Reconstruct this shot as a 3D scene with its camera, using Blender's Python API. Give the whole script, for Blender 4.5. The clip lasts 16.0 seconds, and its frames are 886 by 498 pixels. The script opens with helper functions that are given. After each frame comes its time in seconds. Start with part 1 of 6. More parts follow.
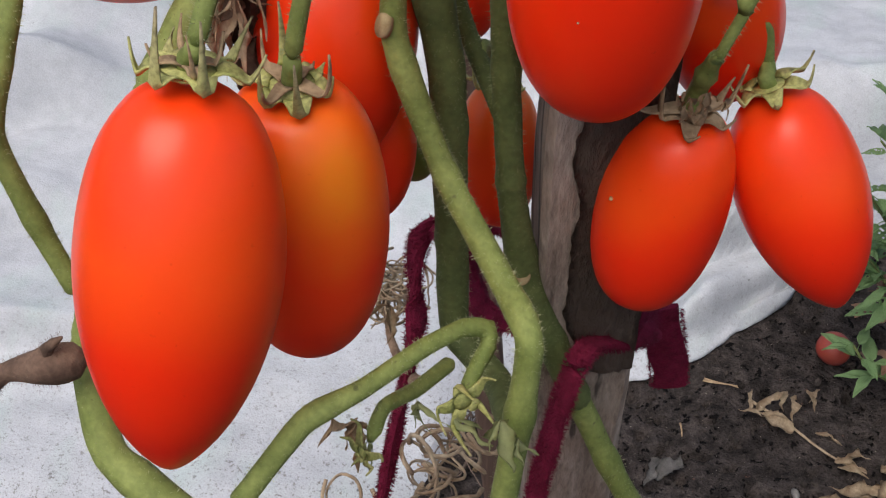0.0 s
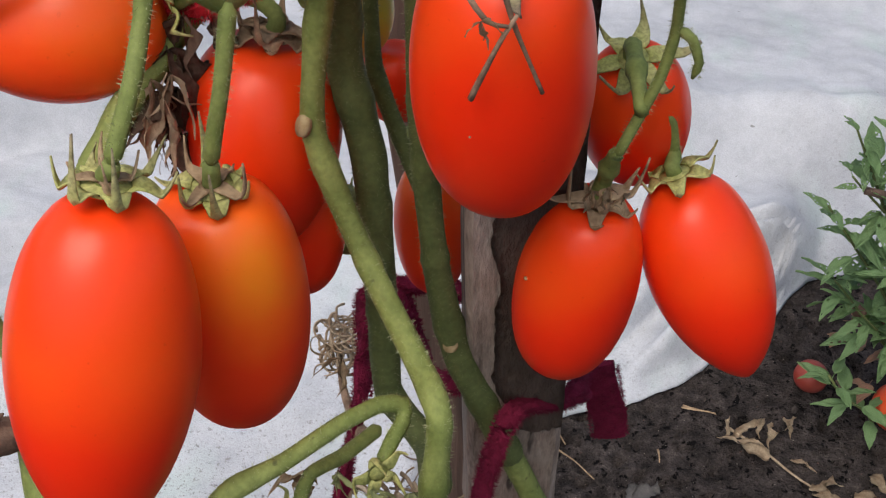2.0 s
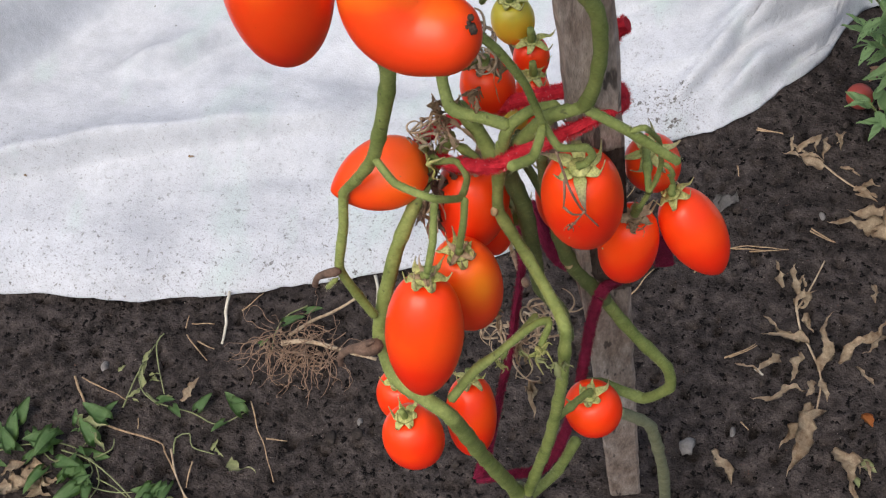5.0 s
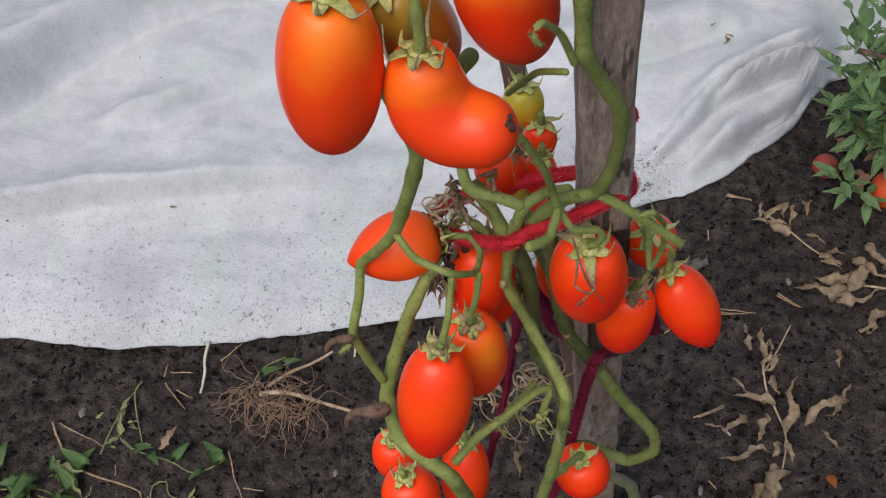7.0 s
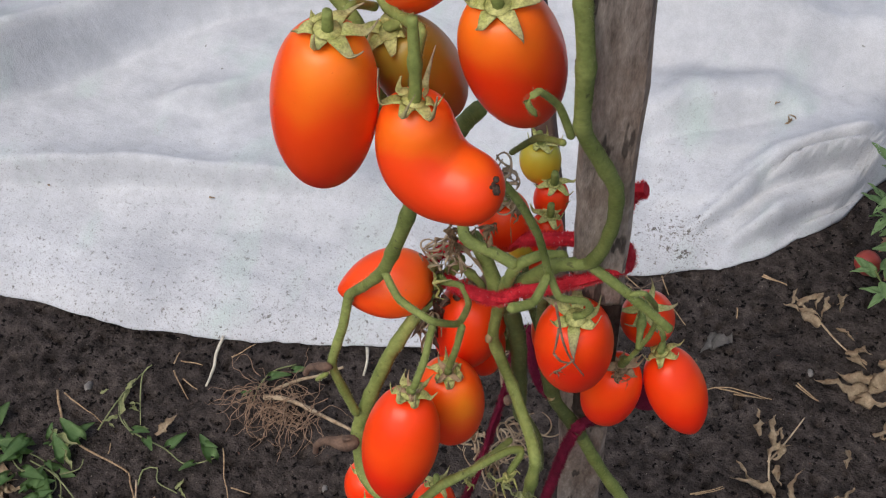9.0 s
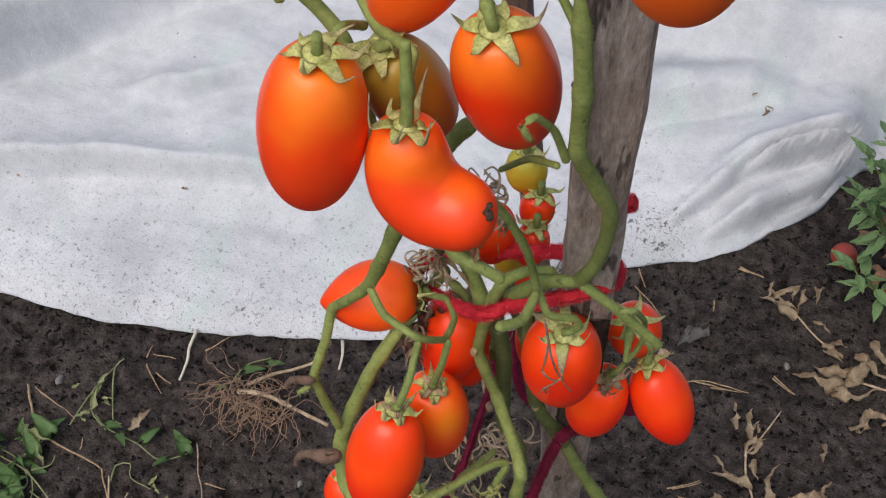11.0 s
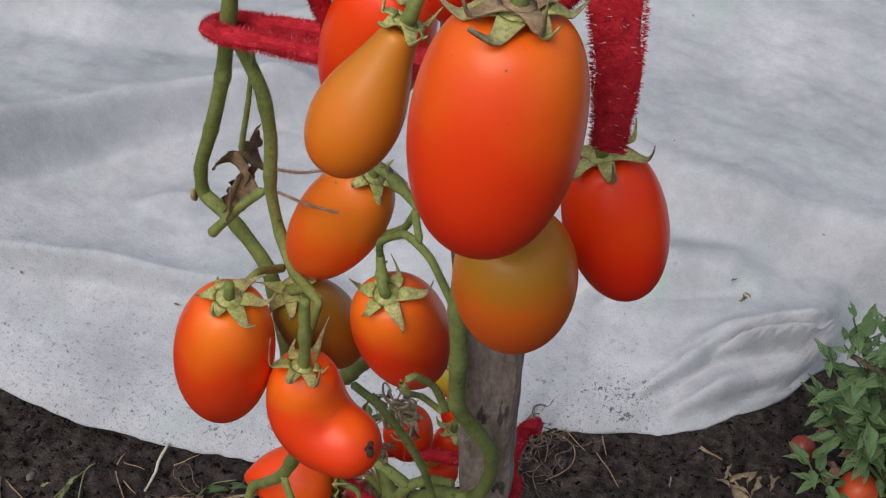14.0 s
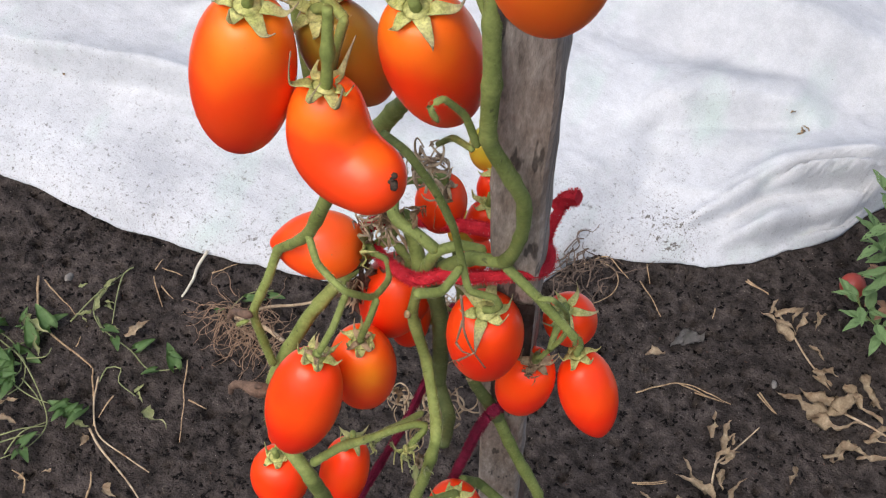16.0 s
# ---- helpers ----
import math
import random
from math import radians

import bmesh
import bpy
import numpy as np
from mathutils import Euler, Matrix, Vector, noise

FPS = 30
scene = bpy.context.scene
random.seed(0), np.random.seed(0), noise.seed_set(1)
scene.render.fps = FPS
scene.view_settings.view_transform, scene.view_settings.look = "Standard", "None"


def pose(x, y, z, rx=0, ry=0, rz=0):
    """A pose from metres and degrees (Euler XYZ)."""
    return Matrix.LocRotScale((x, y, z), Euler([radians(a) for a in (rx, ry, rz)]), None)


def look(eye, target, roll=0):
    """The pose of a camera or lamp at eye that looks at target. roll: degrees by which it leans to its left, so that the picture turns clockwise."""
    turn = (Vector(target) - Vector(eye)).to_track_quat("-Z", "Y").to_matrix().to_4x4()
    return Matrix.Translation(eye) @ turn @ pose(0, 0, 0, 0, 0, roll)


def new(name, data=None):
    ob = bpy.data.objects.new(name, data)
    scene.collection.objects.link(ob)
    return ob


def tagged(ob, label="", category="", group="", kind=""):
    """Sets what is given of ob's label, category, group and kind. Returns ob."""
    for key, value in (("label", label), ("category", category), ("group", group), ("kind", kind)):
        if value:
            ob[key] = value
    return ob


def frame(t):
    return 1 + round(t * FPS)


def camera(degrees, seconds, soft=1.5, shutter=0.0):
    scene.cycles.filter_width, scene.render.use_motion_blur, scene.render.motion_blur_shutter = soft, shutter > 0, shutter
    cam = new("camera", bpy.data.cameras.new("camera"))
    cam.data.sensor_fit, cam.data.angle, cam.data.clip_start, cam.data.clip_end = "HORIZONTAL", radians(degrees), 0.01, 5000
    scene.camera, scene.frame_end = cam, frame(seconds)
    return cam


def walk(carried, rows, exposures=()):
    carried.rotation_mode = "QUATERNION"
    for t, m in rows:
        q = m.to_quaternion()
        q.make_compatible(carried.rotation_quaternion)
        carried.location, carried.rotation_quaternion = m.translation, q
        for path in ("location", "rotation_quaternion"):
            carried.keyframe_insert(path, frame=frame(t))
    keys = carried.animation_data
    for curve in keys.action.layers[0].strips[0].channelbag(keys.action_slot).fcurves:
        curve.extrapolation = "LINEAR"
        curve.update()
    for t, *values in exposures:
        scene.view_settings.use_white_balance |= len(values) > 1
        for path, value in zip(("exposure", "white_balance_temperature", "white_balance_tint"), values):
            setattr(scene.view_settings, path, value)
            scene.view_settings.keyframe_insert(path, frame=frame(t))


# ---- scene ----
cam = camera(36.0, 16.0, soft=1.25)
EXPOSURES = [(0, 0.06), (0.5, -0.03), (1, -0.01), (1.5, 0.05), (2, 0.08), (3, 0.05), (3.5, 0.0), (4, 0.0), (4.5, 0.18), (5, 0.27), (7.5, -0.12), (8.5, -0.07), (9, 0.0), (11.5, 0.06), (12.5, -0.09), (13.5, -0.30), (14, -0.38), (14.5, -0.16), (15, 0.15), (16, 0.42)]
SKY_STRENGTH, SUN_STRENGTH = 0.135, 1.9
PATH = [
    (0, (0.115, 0.069, 1.179), (-0.233, 1.505, -0.168), -0.3),
    (0.5, (0.119, 0.067, 1.195), (-0.285, 1.492, -0.148), -1.7),
    (1, (0.121, 0.077, 1.193), (-0.271, 1.526, -0.129), -1.2),
    (1.5, (0.13, 0.077, 1.198), (-0.241, 1.523, -0.133), -0.9),
    (2, (0.144, 0.07, 1.216), (-0.217, 1.511, -0.123), -0.3),
    (2.5, (0.14, 0.065, 1.216), (-0.197, 1.521, -0.113), 0.1),
    (3, (0.123, 0.083, 1.22), (-0.244, 1.535, -0.107), -0.1),
    (3.5, (0.127, 0.091, 1.322), (-0.203, 1.397, -0.156), -3.2),
    (4, (0.16, -0.013, 1.554), (-0.16, 1.122, -0.061), -6.3),
    (4.5, (0.187, -0.055, 1.665), (-0.22, 0.893, -0.048), -14.6),
    (5, (0.205, -0.08, 1.734), (-0.26, 0.868, 0.035), -14.3),
    (5.2, (0.206, -0.08, 1.752), (-0.293, 0.891, 0.076), -14.2),
    (7.3, (0.165, -0.097, 1.787), (-0.23, 0.931, 0.118), -8.8),
    (7.5, (0.163, -0.095, 1.787), (-0.226, 0.95, 0.127), -10.4),
    (8, (0.203, -0.086, 1.807), (-0.222, 0.979, 0.168), -1.6),
    (8.5, (0.223, -0.074, 1.796), (-0.277, 0.963, 0.161), -4.0),
    (9, (0.206, -0.064, 1.785), (-0.284, 0.953, 0.133), -3.2),
    (9.2, (0.202, -0.071, 1.792), (-0.278, 0.95, 0.14), -1.7),
    (11.3, (0.182, -0.035, 1.784), (-0.241, 0.975, 0.111), -1.1),
    (11.5, (0.181, -0.032, 1.785), (-0.232, 0.984, 0.113), -0.8),
    (12, (0.197, -0.029, 1.821), (-0.204, 0.99, 0.147), -0.2),
    (12.5, (0.209, -0.031, 1.869), (-0.193, 1.014, 0.212), 1.5),
    (13, (0.213, -0.028, 1.9), (-0.229, 1.074, 0.291), 2.0),
    (13.5, (0.227, -0.013, 1.911), (-0.259, 1.095, 0.319), 2.2),
    (14, (0.237, 0.001, 1.891), (-0.285, 1.102, 0.305), 4.1),
    (14.5, (0.263, 0.004, 1.844), (-0.202, 1.012, 0.181), 5.8),
    (15, (0.266, 0.001, 1.825), (-0.198, 0.918, 0.11), 3.6),
    (15.5, (0.259, -0.011, 1.82), (-0.216, 0.894, 0.101), 3.4),
    (16, (0.263, -0.015, 1.813), (-0.237, 0.905, 0.109), 4.0),
]
walk(cam, [(t, look(eye, target, roll)) for t, eye, target, roll in PATH], EXPOSURES)

# ---- light ----
world = bpy.data.worlds.new("sky")
scene.world = world
world.use_nodes = True
wn = world.node_tree
sky = wn.nodes.new("ShaderNodeTexSky")
sky.sky_type, sky.sun_disc = "NISHITA", False
sky.sun_elevation, sky.sun_rotation = radians(62), radians(195)
sky.dust_density, sky.ozone_density = 4.0, 1.0
wn.links.new(sky.outputs[0], wn.nodes["Background"].inputs[0])
wn.nodes["Background"].inputs[1].default_value = SKY_STRENGTH
sun = new("sun", bpy.data.lights.new("sun", "SUN"))
sun.data.energy, sun.data.angle, sun.data.color = SUN_STRENGTH, radians(48), (1.0, 0.955, 0.90)
sun.matrix_world = look((-0.7, -2.3, 4.6), (0, 0, 0))


# ---- materials ----
def material(name, rough=0.6, spec=0.5):
    m = bpy.data.materials.new(name)
    m.use_nodes = True
    nt = m.node_tree
    b = nt.nodes["Principled BSDF"]
    b.inputs["Roughness"].default_value = rough
    b.inputs["Specular IOR Level"].default_value = spec
    return m, nt, b


def node(nt, kind, **values):
    n = nt.nodes.new("ShaderNode" + kind)
    for k, v in values.items():
        n.inputs[k.replace("_", " ")].default_value = v
    return n


def ramp(nt, stops, fac):
    r = nt.nodes.new("ShaderNodeValToRGB")
    e = r.color_ramp.elements
    while len(e) < len(stops):
        e.new(0.5)
    for el, (p, c) in zip(e, stops):
        el.position, el.color = p, (*c, 1)
    nt.links.new(fac, r.inputs[0])
    return r.outputs[0]


def blend(nt, fac, a, b, mode="MIX"):
    m = nt.nodes.new("ShaderNodeMix")
    m.data_type, m.blend_type = "RGBA", mode
    for sock, v in ((m.inputs[0], fac), (m.inputs[6], a), (m.inputs[7], b)):
        if isinstance(v, (int, float)):
            sock.default_value = v
        elif isinstance(v, tuple):
            sock.default_value = (*v, 1)
        else:
            nt.links.new(v, sock)
    return m.outputs[2]


def tex_noise(nt, scale, detail=4, rough=0.55, coord="Object", stretch=None):
    tc = nt.nodes.new("ShaderNodeTexCoord")
    out = tc.outputs[coord]
    if stretch:
        mp = nt.nodes.new("ShaderNodeMapping")
        mp.inputs["Scale"].default_value = stretch
        nt.links.new(out, mp.inputs[0])
        out = mp.outputs[0]
    n = node(nt, "TexNoise", Scale=scale, Detail=detail, Roughness=rough)
    nt.links.new(out, n.inputs["Vector"])
    return n.outputs["Fac"]


def bump(nt, b, height, strength, distance):
    n = nt.nodes.new("ShaderNodeBump")
    n.inputs["Strength"].default_value, n.inputs["Distance"].default_value = strength, distance
    nt.links.new(height, n.inputs["Height"])
    nt.links.new(n.outputs[0], b.inputs["Normal"])


def skin(name, shoulder, cheek, tip, spread=1.0, blush=None, spot=None):
    """Tomato skin: three colours from the stalk (generated z = 1) to the tip, with soft cloudy borders."""
    m, nt, b = material(name, 0.30, 0.34)
    tc = nt.nodes.new("ShaderNodeTexCoord")
    sep = nt.nodes.new("ShaderNodeSeparateXYZ")
    nt.links.new(tc.outputs["Generated"], sep.inputs[0])
    cloud = tex_noise(nt, 24, 1.5, 0.45)
    add = nt.nodes.new("ShaderNodeMath")
    add.operation = "MULTIPLY_ADD"
    nt.links.new(cloud, add.inputs[0])
    add.inputs[1].default_value = 0.75
    nt.links.new(sep.outputs[2], add.inputs[2])
    scaled = nt.nodes.new("ShaderNodeMath")
    scaled.operation = "MULTIPLY_ADD"
    nt.links.new(add.outputs[0], scaled.inputs[0])
    scaled.inputs[1].default_value, scaled.inputs[2].default_value = 0.62, 0.04
    col = ramp(nt, [(0.32, tip), (0.32 + 0.28 * spread, cheek), (0.32 + 0.55 * spread, shoulder)], scaled.outputs[0])
    col.node.color_ramp.interpolation = "EASE"
    if blush:
        # unevenly ripened golden patches on the upper half
        patch = ramp(nt, [(0.46, (0, 0, 0)), (0.70, (1, 1, 1))], tex_noise(nt, 26, 0.6, 0.4))
        high = ramp(nt, [(0.42, (0, 0, 0)), (0.68, (1, 1, 1)), (0.94, (0.35,) * 3)], sep.outputs[2])
        col = blend(nt, blend(nt, 1.0, patch, high, "MULTIPLY"), col, blush)
    if spot:
        # one paler cheek that has not ripened through
        far = nt.nodes.new("ShaderNodeVectorMath")
        far.operation = "DISTANCE"
        nt.links.new(tc.outputs["Generated"], far.inputs[0])
        far.inputs[1].default_value = spot
        wide = nt.nodes.new("ShaderNodeMath")
        wide.operation = "MULTIPLY_ADD"
        nt.links.new(tex_noise(nt, 40, 2, 0.5), wide.inputs[0])
        wide.inputs[1].default_value = 0.30
        nt.links.new(far.outputs["Value"], wide.inputs[2])
        col = blend(nt, ramp(nt, [(0.18, (0.85,) * 3), (0.34, (0.45,) * 3), (0.58, (0, 0, 0))], wide.outputs[0]), col, (0.99, 0.27, 0.014))
    fleck = ramp(nt, [(0.0, (1, 1, 1)), (0.70, (1, 1, 1)), (0.80, (0.88, 0.80, 0.70))], tex_noise(nt, 420, 2))
    nt.links.new(blend(nt, 1.0, col, fleck, "MULTIPLY"), b.inputs["Base Color"])
    rr = ramp(nt, [(0.3, (0.34,) * 3), (0.75, (0.42,) * 3)], tex_noise(nt, 70, 4))
    nt.links.new(rr, b.inputs["Roughness"])
    b.inputs["Coat Weight"].default_value, b.inputs["Coat Roughness"].default_value = 0.08, 0.25
    b.inputs["Subsurface Weight"].default_value = 0.16
    b.inputs["Subsurface Radius"].default_value = (1.0, 0.22, 0.06)
    b.inputs["Subsurface Scale"].default_value = 0.010
    bump(nt, b, tex_noise(nt, 60, 2), 0.05, 0.002)
    return m


def plain(name, dark, light, scale, rough=0.7, relief=0.3, depth=0.002, stretch=None, spec=0.4, fine=None):
    m, nt, b = material(name, rough, spec)
    n1 = tex_noise(nt, scale, 5, 0.6, "Object", stretch)
    col = ramp(nt, [(0.3, dark), (0.7, light)], n1)
    n2 = tex_noise(nt, (fine or scale * 9), 4, 0.6, "Object", stretch)
    col = blend(nt, 1.0, col, ramp(nt, [(0.3, (0.72,) * 3), (0.65, (1.0,) * 3)], n2), "MULTIPLY")
    oi = nt.nodes.new("ShaderNodeObjectInfo")
    col = blend(nt, 1.0, col, ramp(nt, [(0.0, (0.85,) * 3), (1.0, (1.0,) * 3)], oi.outputs["Random"]), "MULTIPLY")
    nt.links.new(col, b.inputs["Base Color"])
    bump(nt, b, n2, relief, depth)
    return m


RED = skin("ripe_tomato_skin", (0.97, 0.056, 0.005), (0.96, 0.029, 0.004), (0.87, 0.020, 0.004), 1.0, (0.98, 0.075, 0.006))
DEEP = skin("deep_red_tomato_skin", (0.90, 0.062, 0.006), (0.88, 0.030, 0.004), (0.78, 0.018, 0.004))
WARM = skin("orange_red_tomato_skin", (0.95, 0.23, 0.012), (0.92, 0.062, 0.007), (0.84, 0.022, 0.005), 1.32)
AMBER = skin("amber_shouldered_tomato_skin", (0.93, 0.17, 0.010), (0.90, 0.046, 0.006), (0.82, 0.022, 0.005), 1.1)
BENT = skin("bent_tomato_skin", (0.95, 0.12, 0.010), (0.90, 0.062, 0.008), (0.82, 0.048, 0.007), 1.0, (0.97, 0.20, 0.012))
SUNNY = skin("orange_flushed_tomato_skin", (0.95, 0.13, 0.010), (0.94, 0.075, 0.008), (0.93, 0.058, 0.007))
GOLD = skin("golden_cheek_tomato_skin", (0.98, 0.100, 0.008), (0.97, 0.048, 0.006), (0.92, 0.026, 0.005), 1.0, None, (0.66, 0.12, 0.86))
ORANGE = skin("orange_tomato_skin", (0.80, 0.19, 0.013), (0.88, 0.115, 0.009), (0.92, 0.066, 0.008))
PEAR = skin("ochre_tomato_skin", (0.62, 0.23, 0.020), (0.74, 0.20, 0.014), (0.82, 0.16, 0.012))
SHOULDER = skin("green_shouldered_tomato_skin", (0.50, 0.22, 0.018), (0.84, 0.15, 0.011), (0.93, 0.10, 0.009), 1.1)
GREENISH = skin("half_ripe_tomato_skin", (0.38, 0.25, 0.03), (0.54, 0.16, 0.013), (0.60, 0.075, 0.009))
YELLOW = skin("yellow_green_tomato_skin", (0.46, 0.40, 0.04), (0.70, 0.42, 0.03), (0.70, 0.32, 0.025))
DULL = skin("overripe_tomato_skin", (0.27, 0.055, 0.040), (0.30, 0.050, 0.035), (0.24, 0.040, 0.030))
FALLEN = skin("fallen_tomato_skin", (0.62, 0.10, 0.03), (0.66, 0.085, 0.022), (0.52, 0.06, 0.02))
UNRIPE = skin("green_tomato_skin", (0.16, 0.20, 0.04), (0.18, 0.19, 0.04), (0.25, 0.16, 0.03))
STEM = plain("tomato_stem", (0.155, 0.200, 0.045), (0.315, 0.365, 0.105), 55, 0.75, 0.25, 0.0012, fine=420)


def speckle(m):
    """Small dark lenticels on a stem."""
    nt = m.node_tree
    b = nt.nodes["Principled BSDF"]
    old = b.inputs["Base Color"].links[0].from_socket
    spots = ramp(nt, [(0.665, (0, 0, 0)), (0.73, (0.7,) * 3)], tex_noise(nt, 190, 2.5))
    nt.links.new(blend(nt, spots, old, (0.055, 0.055, 0.022)), b.inputs["Base Color"])


speckle(STEM)
# Darker stem green: the shade on rear and inner stems is in the colour.
DARK_STEM = plain("shade_toned_stem", (0.095, 0.125, 0.036), (0.165, 0.195, 0.062), 60, 0.8, 0.25, 0.0012, fine=400)
WOODY = plain("woody_stem", (0.19, 0.20, 0.105), (0.32, 0.32, 0.18), 60, 0.85, 0.6, 0.002, fine=420)


def sepal(name, green, pale, tip):
    m, nt, b = material(name, 0.75, 0.35)
    col = ramp(nt, [(0.3, green), (0.7, pale)], tex_noise(nt, 130, 4))
    tc = nt.nodes.new("ShaderNodeTexCoord")
    ln = nt.nodes.new("ShaderNodeVectorMath")
    ln.operation = "LENGTH"
    nt.links.new(tc.outputs["Object"], ln.inputs[0])
    dead = ramp(nt, [(0.0, (0, 0, 0)), (0.35, (0, 0, 0)), (0.85, (1, 1, 1))], ln.outputs["Value"])
    sc = nt.nodes.new("ShaderNodeMath")
    sc.operation = "MULTIPLY"
    sc.inputs[1].default_value = 34.0
    nt.links.new(ln.outputs["Value"], sc.inputs[0])
    nt.links.new(sc.outputs[0], dead.node.inputs[0])
    grit = ramp(nt, [(0.35, (0.6,) * 3), (0.6, (1, 1, 1))], tex_noise(nt, 700, 4))
    nt.links.new(blend(nt, 1.0, blend(nt, dead, col, tip), grit, "MULTIPLY"), b.inputs["Base Color"])
    bump(nt, b, tex_noise(nt, 500, 3), 0.4, 0.001)
    return m


CALYX = sepal("calyx_green", (0.36, 0.39, 0.10), (0.62, 0.60, 0.24), (0.30, 0.23, 0.16))
HAIR = plain("stem_hair", (0.34, 0.38, 0.17), (0.56, 0.58, 0.34), 60)
DRY = plain("dry_leaf", (0.26, 0.16, 0.09), (0.70, 0.56, 0.38), 75, 0.9, 0.5, 0.002, fine=380)
SPUR = plain("dead_spur_wood", (0.095, 0.056, 0.040), (0.26, 0.165, 0.115), 120, 0.9, 0.6, 0.001, fine=500)
HUSK = plain("dried_sepal", (0.25, 0.155, 0.085), (0.58, 0.42, 0.25), 140, 0.9, 0.5, 0.001, fine=600)
TWIG = plain("dry_brown_twig", (0.20, 0.122, 0.076), (0.43, 0.285, 0.19), 120, 0.9, 0.5, 0.001, fine=500)
STRAW = plain("bleached_straw", (0.58, 0.52, 0.40), (0.80, 0.75, 0.62), 200, 0.8, 0.3, 0.001)
CUT = plain("cut_wood", (0.42, 0.30, 0.13), (0.62, 0.48, 0.26), 300, 0.9, 0.4, 0.001)
SCAR = plain("corky_scar", (0.02, 0.015, 0.012), (0.10, 0.07, 0.05), 260, 0.95, 0.6, 0.001)
LEAF = plain("green_leaf", (0.115, 0.225, 0.080), (0.315, 0.455, 0.215), 40, 0.6, 0.35, 0.002, fine=260)


def let_through(m, tint):
    """Some light passes through thin leaves."""
    nt = m.node_tree
    out, b = nt.nodes["Material Output"], nt.nodes["Principled BSDF"]
    tr, mix = nt.nodes.new("ShaderNodeBsdfTranslucent"), nt.nodes.new("ShaderNodeMixShader")
    tr.inputs[0].default_value = (*tint, 1)
    mix.inputs[0].default_value = 0.35
    nt.links.new(b.outputs[0], mix.inputs[1])
    nt.links.new(tr.outputs[0], mix.inputs[2])
    nt.links.new(mix.outputs[0], out.inputs[0])


let_through(LEAF, (0.30, 0.50, 0.12))
PALE_LEAF = plain("pale_leaf", (0.32, 0.37, 0.14), (0.56, 0.56, 0.30), 40, 0.65, 0.35, 0.002, fine=260)
TIE = plain("red_chenille", (0.50, 0.012, 0.024), (0.78, 0.040, 0.060), 150, 0.85, 0.6, 0.002, fine=900, spec=0.2)
TIE_DARK = plain("burgundy_chenille", (0.13, 0.008, 0.026), (0.25, 0.018, 0.055), 150, 0.9, 0.6, 0.002, fine=900, spec=0.15)
# Near-white fibre colour that paints small glints on the red ties.
FLECK = plain("chenille_glint", (0.75, 0.45, 0.45), (0.88, 0.72, 0.72), 150)
STONE = plain("soil_stone", (0.13, 0.12, 0.11), (0.30, 0.28, 0.26), 60, 0.85, 0.4, 0.002)
CLOD = plain("soil_clod", (0.022, 0.0175, 0.0155), (0.080, 0.066, 0.057), 70, 0.95, 0.6, 0.003, spec=0.12)


def soil():
    m, nt, b = material("moist_soil", 0.95, 0.12)
    big, mid, fine = tex_noise(nt, 6, 5, 0.6), tex_noise(nt, 42, 6, 0.62), tex_noise(nt, 380, 4, 0.7)
    c = ramp(nt, [(0.3, (0.036, 0.0292, 0.0268)), (0.7, (0.070, 0.057, 0.0515))], big)
    c = blend(nt, 1.0, c, ramp(nt, [(0.36, (0.45,) * 3), (0.50, (0.95,) * 3), (0.62, (1.5,) * 3)], mid), "MULTIPLY")
    c = blend(nt, 1.0, c, ramp(nt, [(0.36, (0.70,) * 3), (0.50, (1.0,) * 3), (0.64, (1.35,) * 3)], fine), "MULTIPLY")
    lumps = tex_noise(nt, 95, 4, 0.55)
    # The shade in pits between lumps is painted near black, besides the bump.
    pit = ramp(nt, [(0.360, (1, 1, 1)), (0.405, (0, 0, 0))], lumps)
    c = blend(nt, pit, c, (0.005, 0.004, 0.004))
    rust = ramp(nt, [(0.70, (0, 0, 0)), (0.74, (0.6,) * 3)], tex_noise(nt, 150, 3))
    c = blend(nt, rust, c, (0.13, 0.070, 0.050))
    grit = ramp(nt, [(0.755, (0, 0, 0)), (0.785, (0.9,) * 3)], tex_noise(nt, 420, 1))
    c = blend(nt, grit, c, (0.34, 0.30, 0.25))
    nt.links.new(c, b.inputs["Base Color"])
    rel = blend(nt, 0.12, blend(nt, 0.5, mid, lumps), fine)
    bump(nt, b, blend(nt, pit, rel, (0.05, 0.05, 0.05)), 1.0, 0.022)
    return m


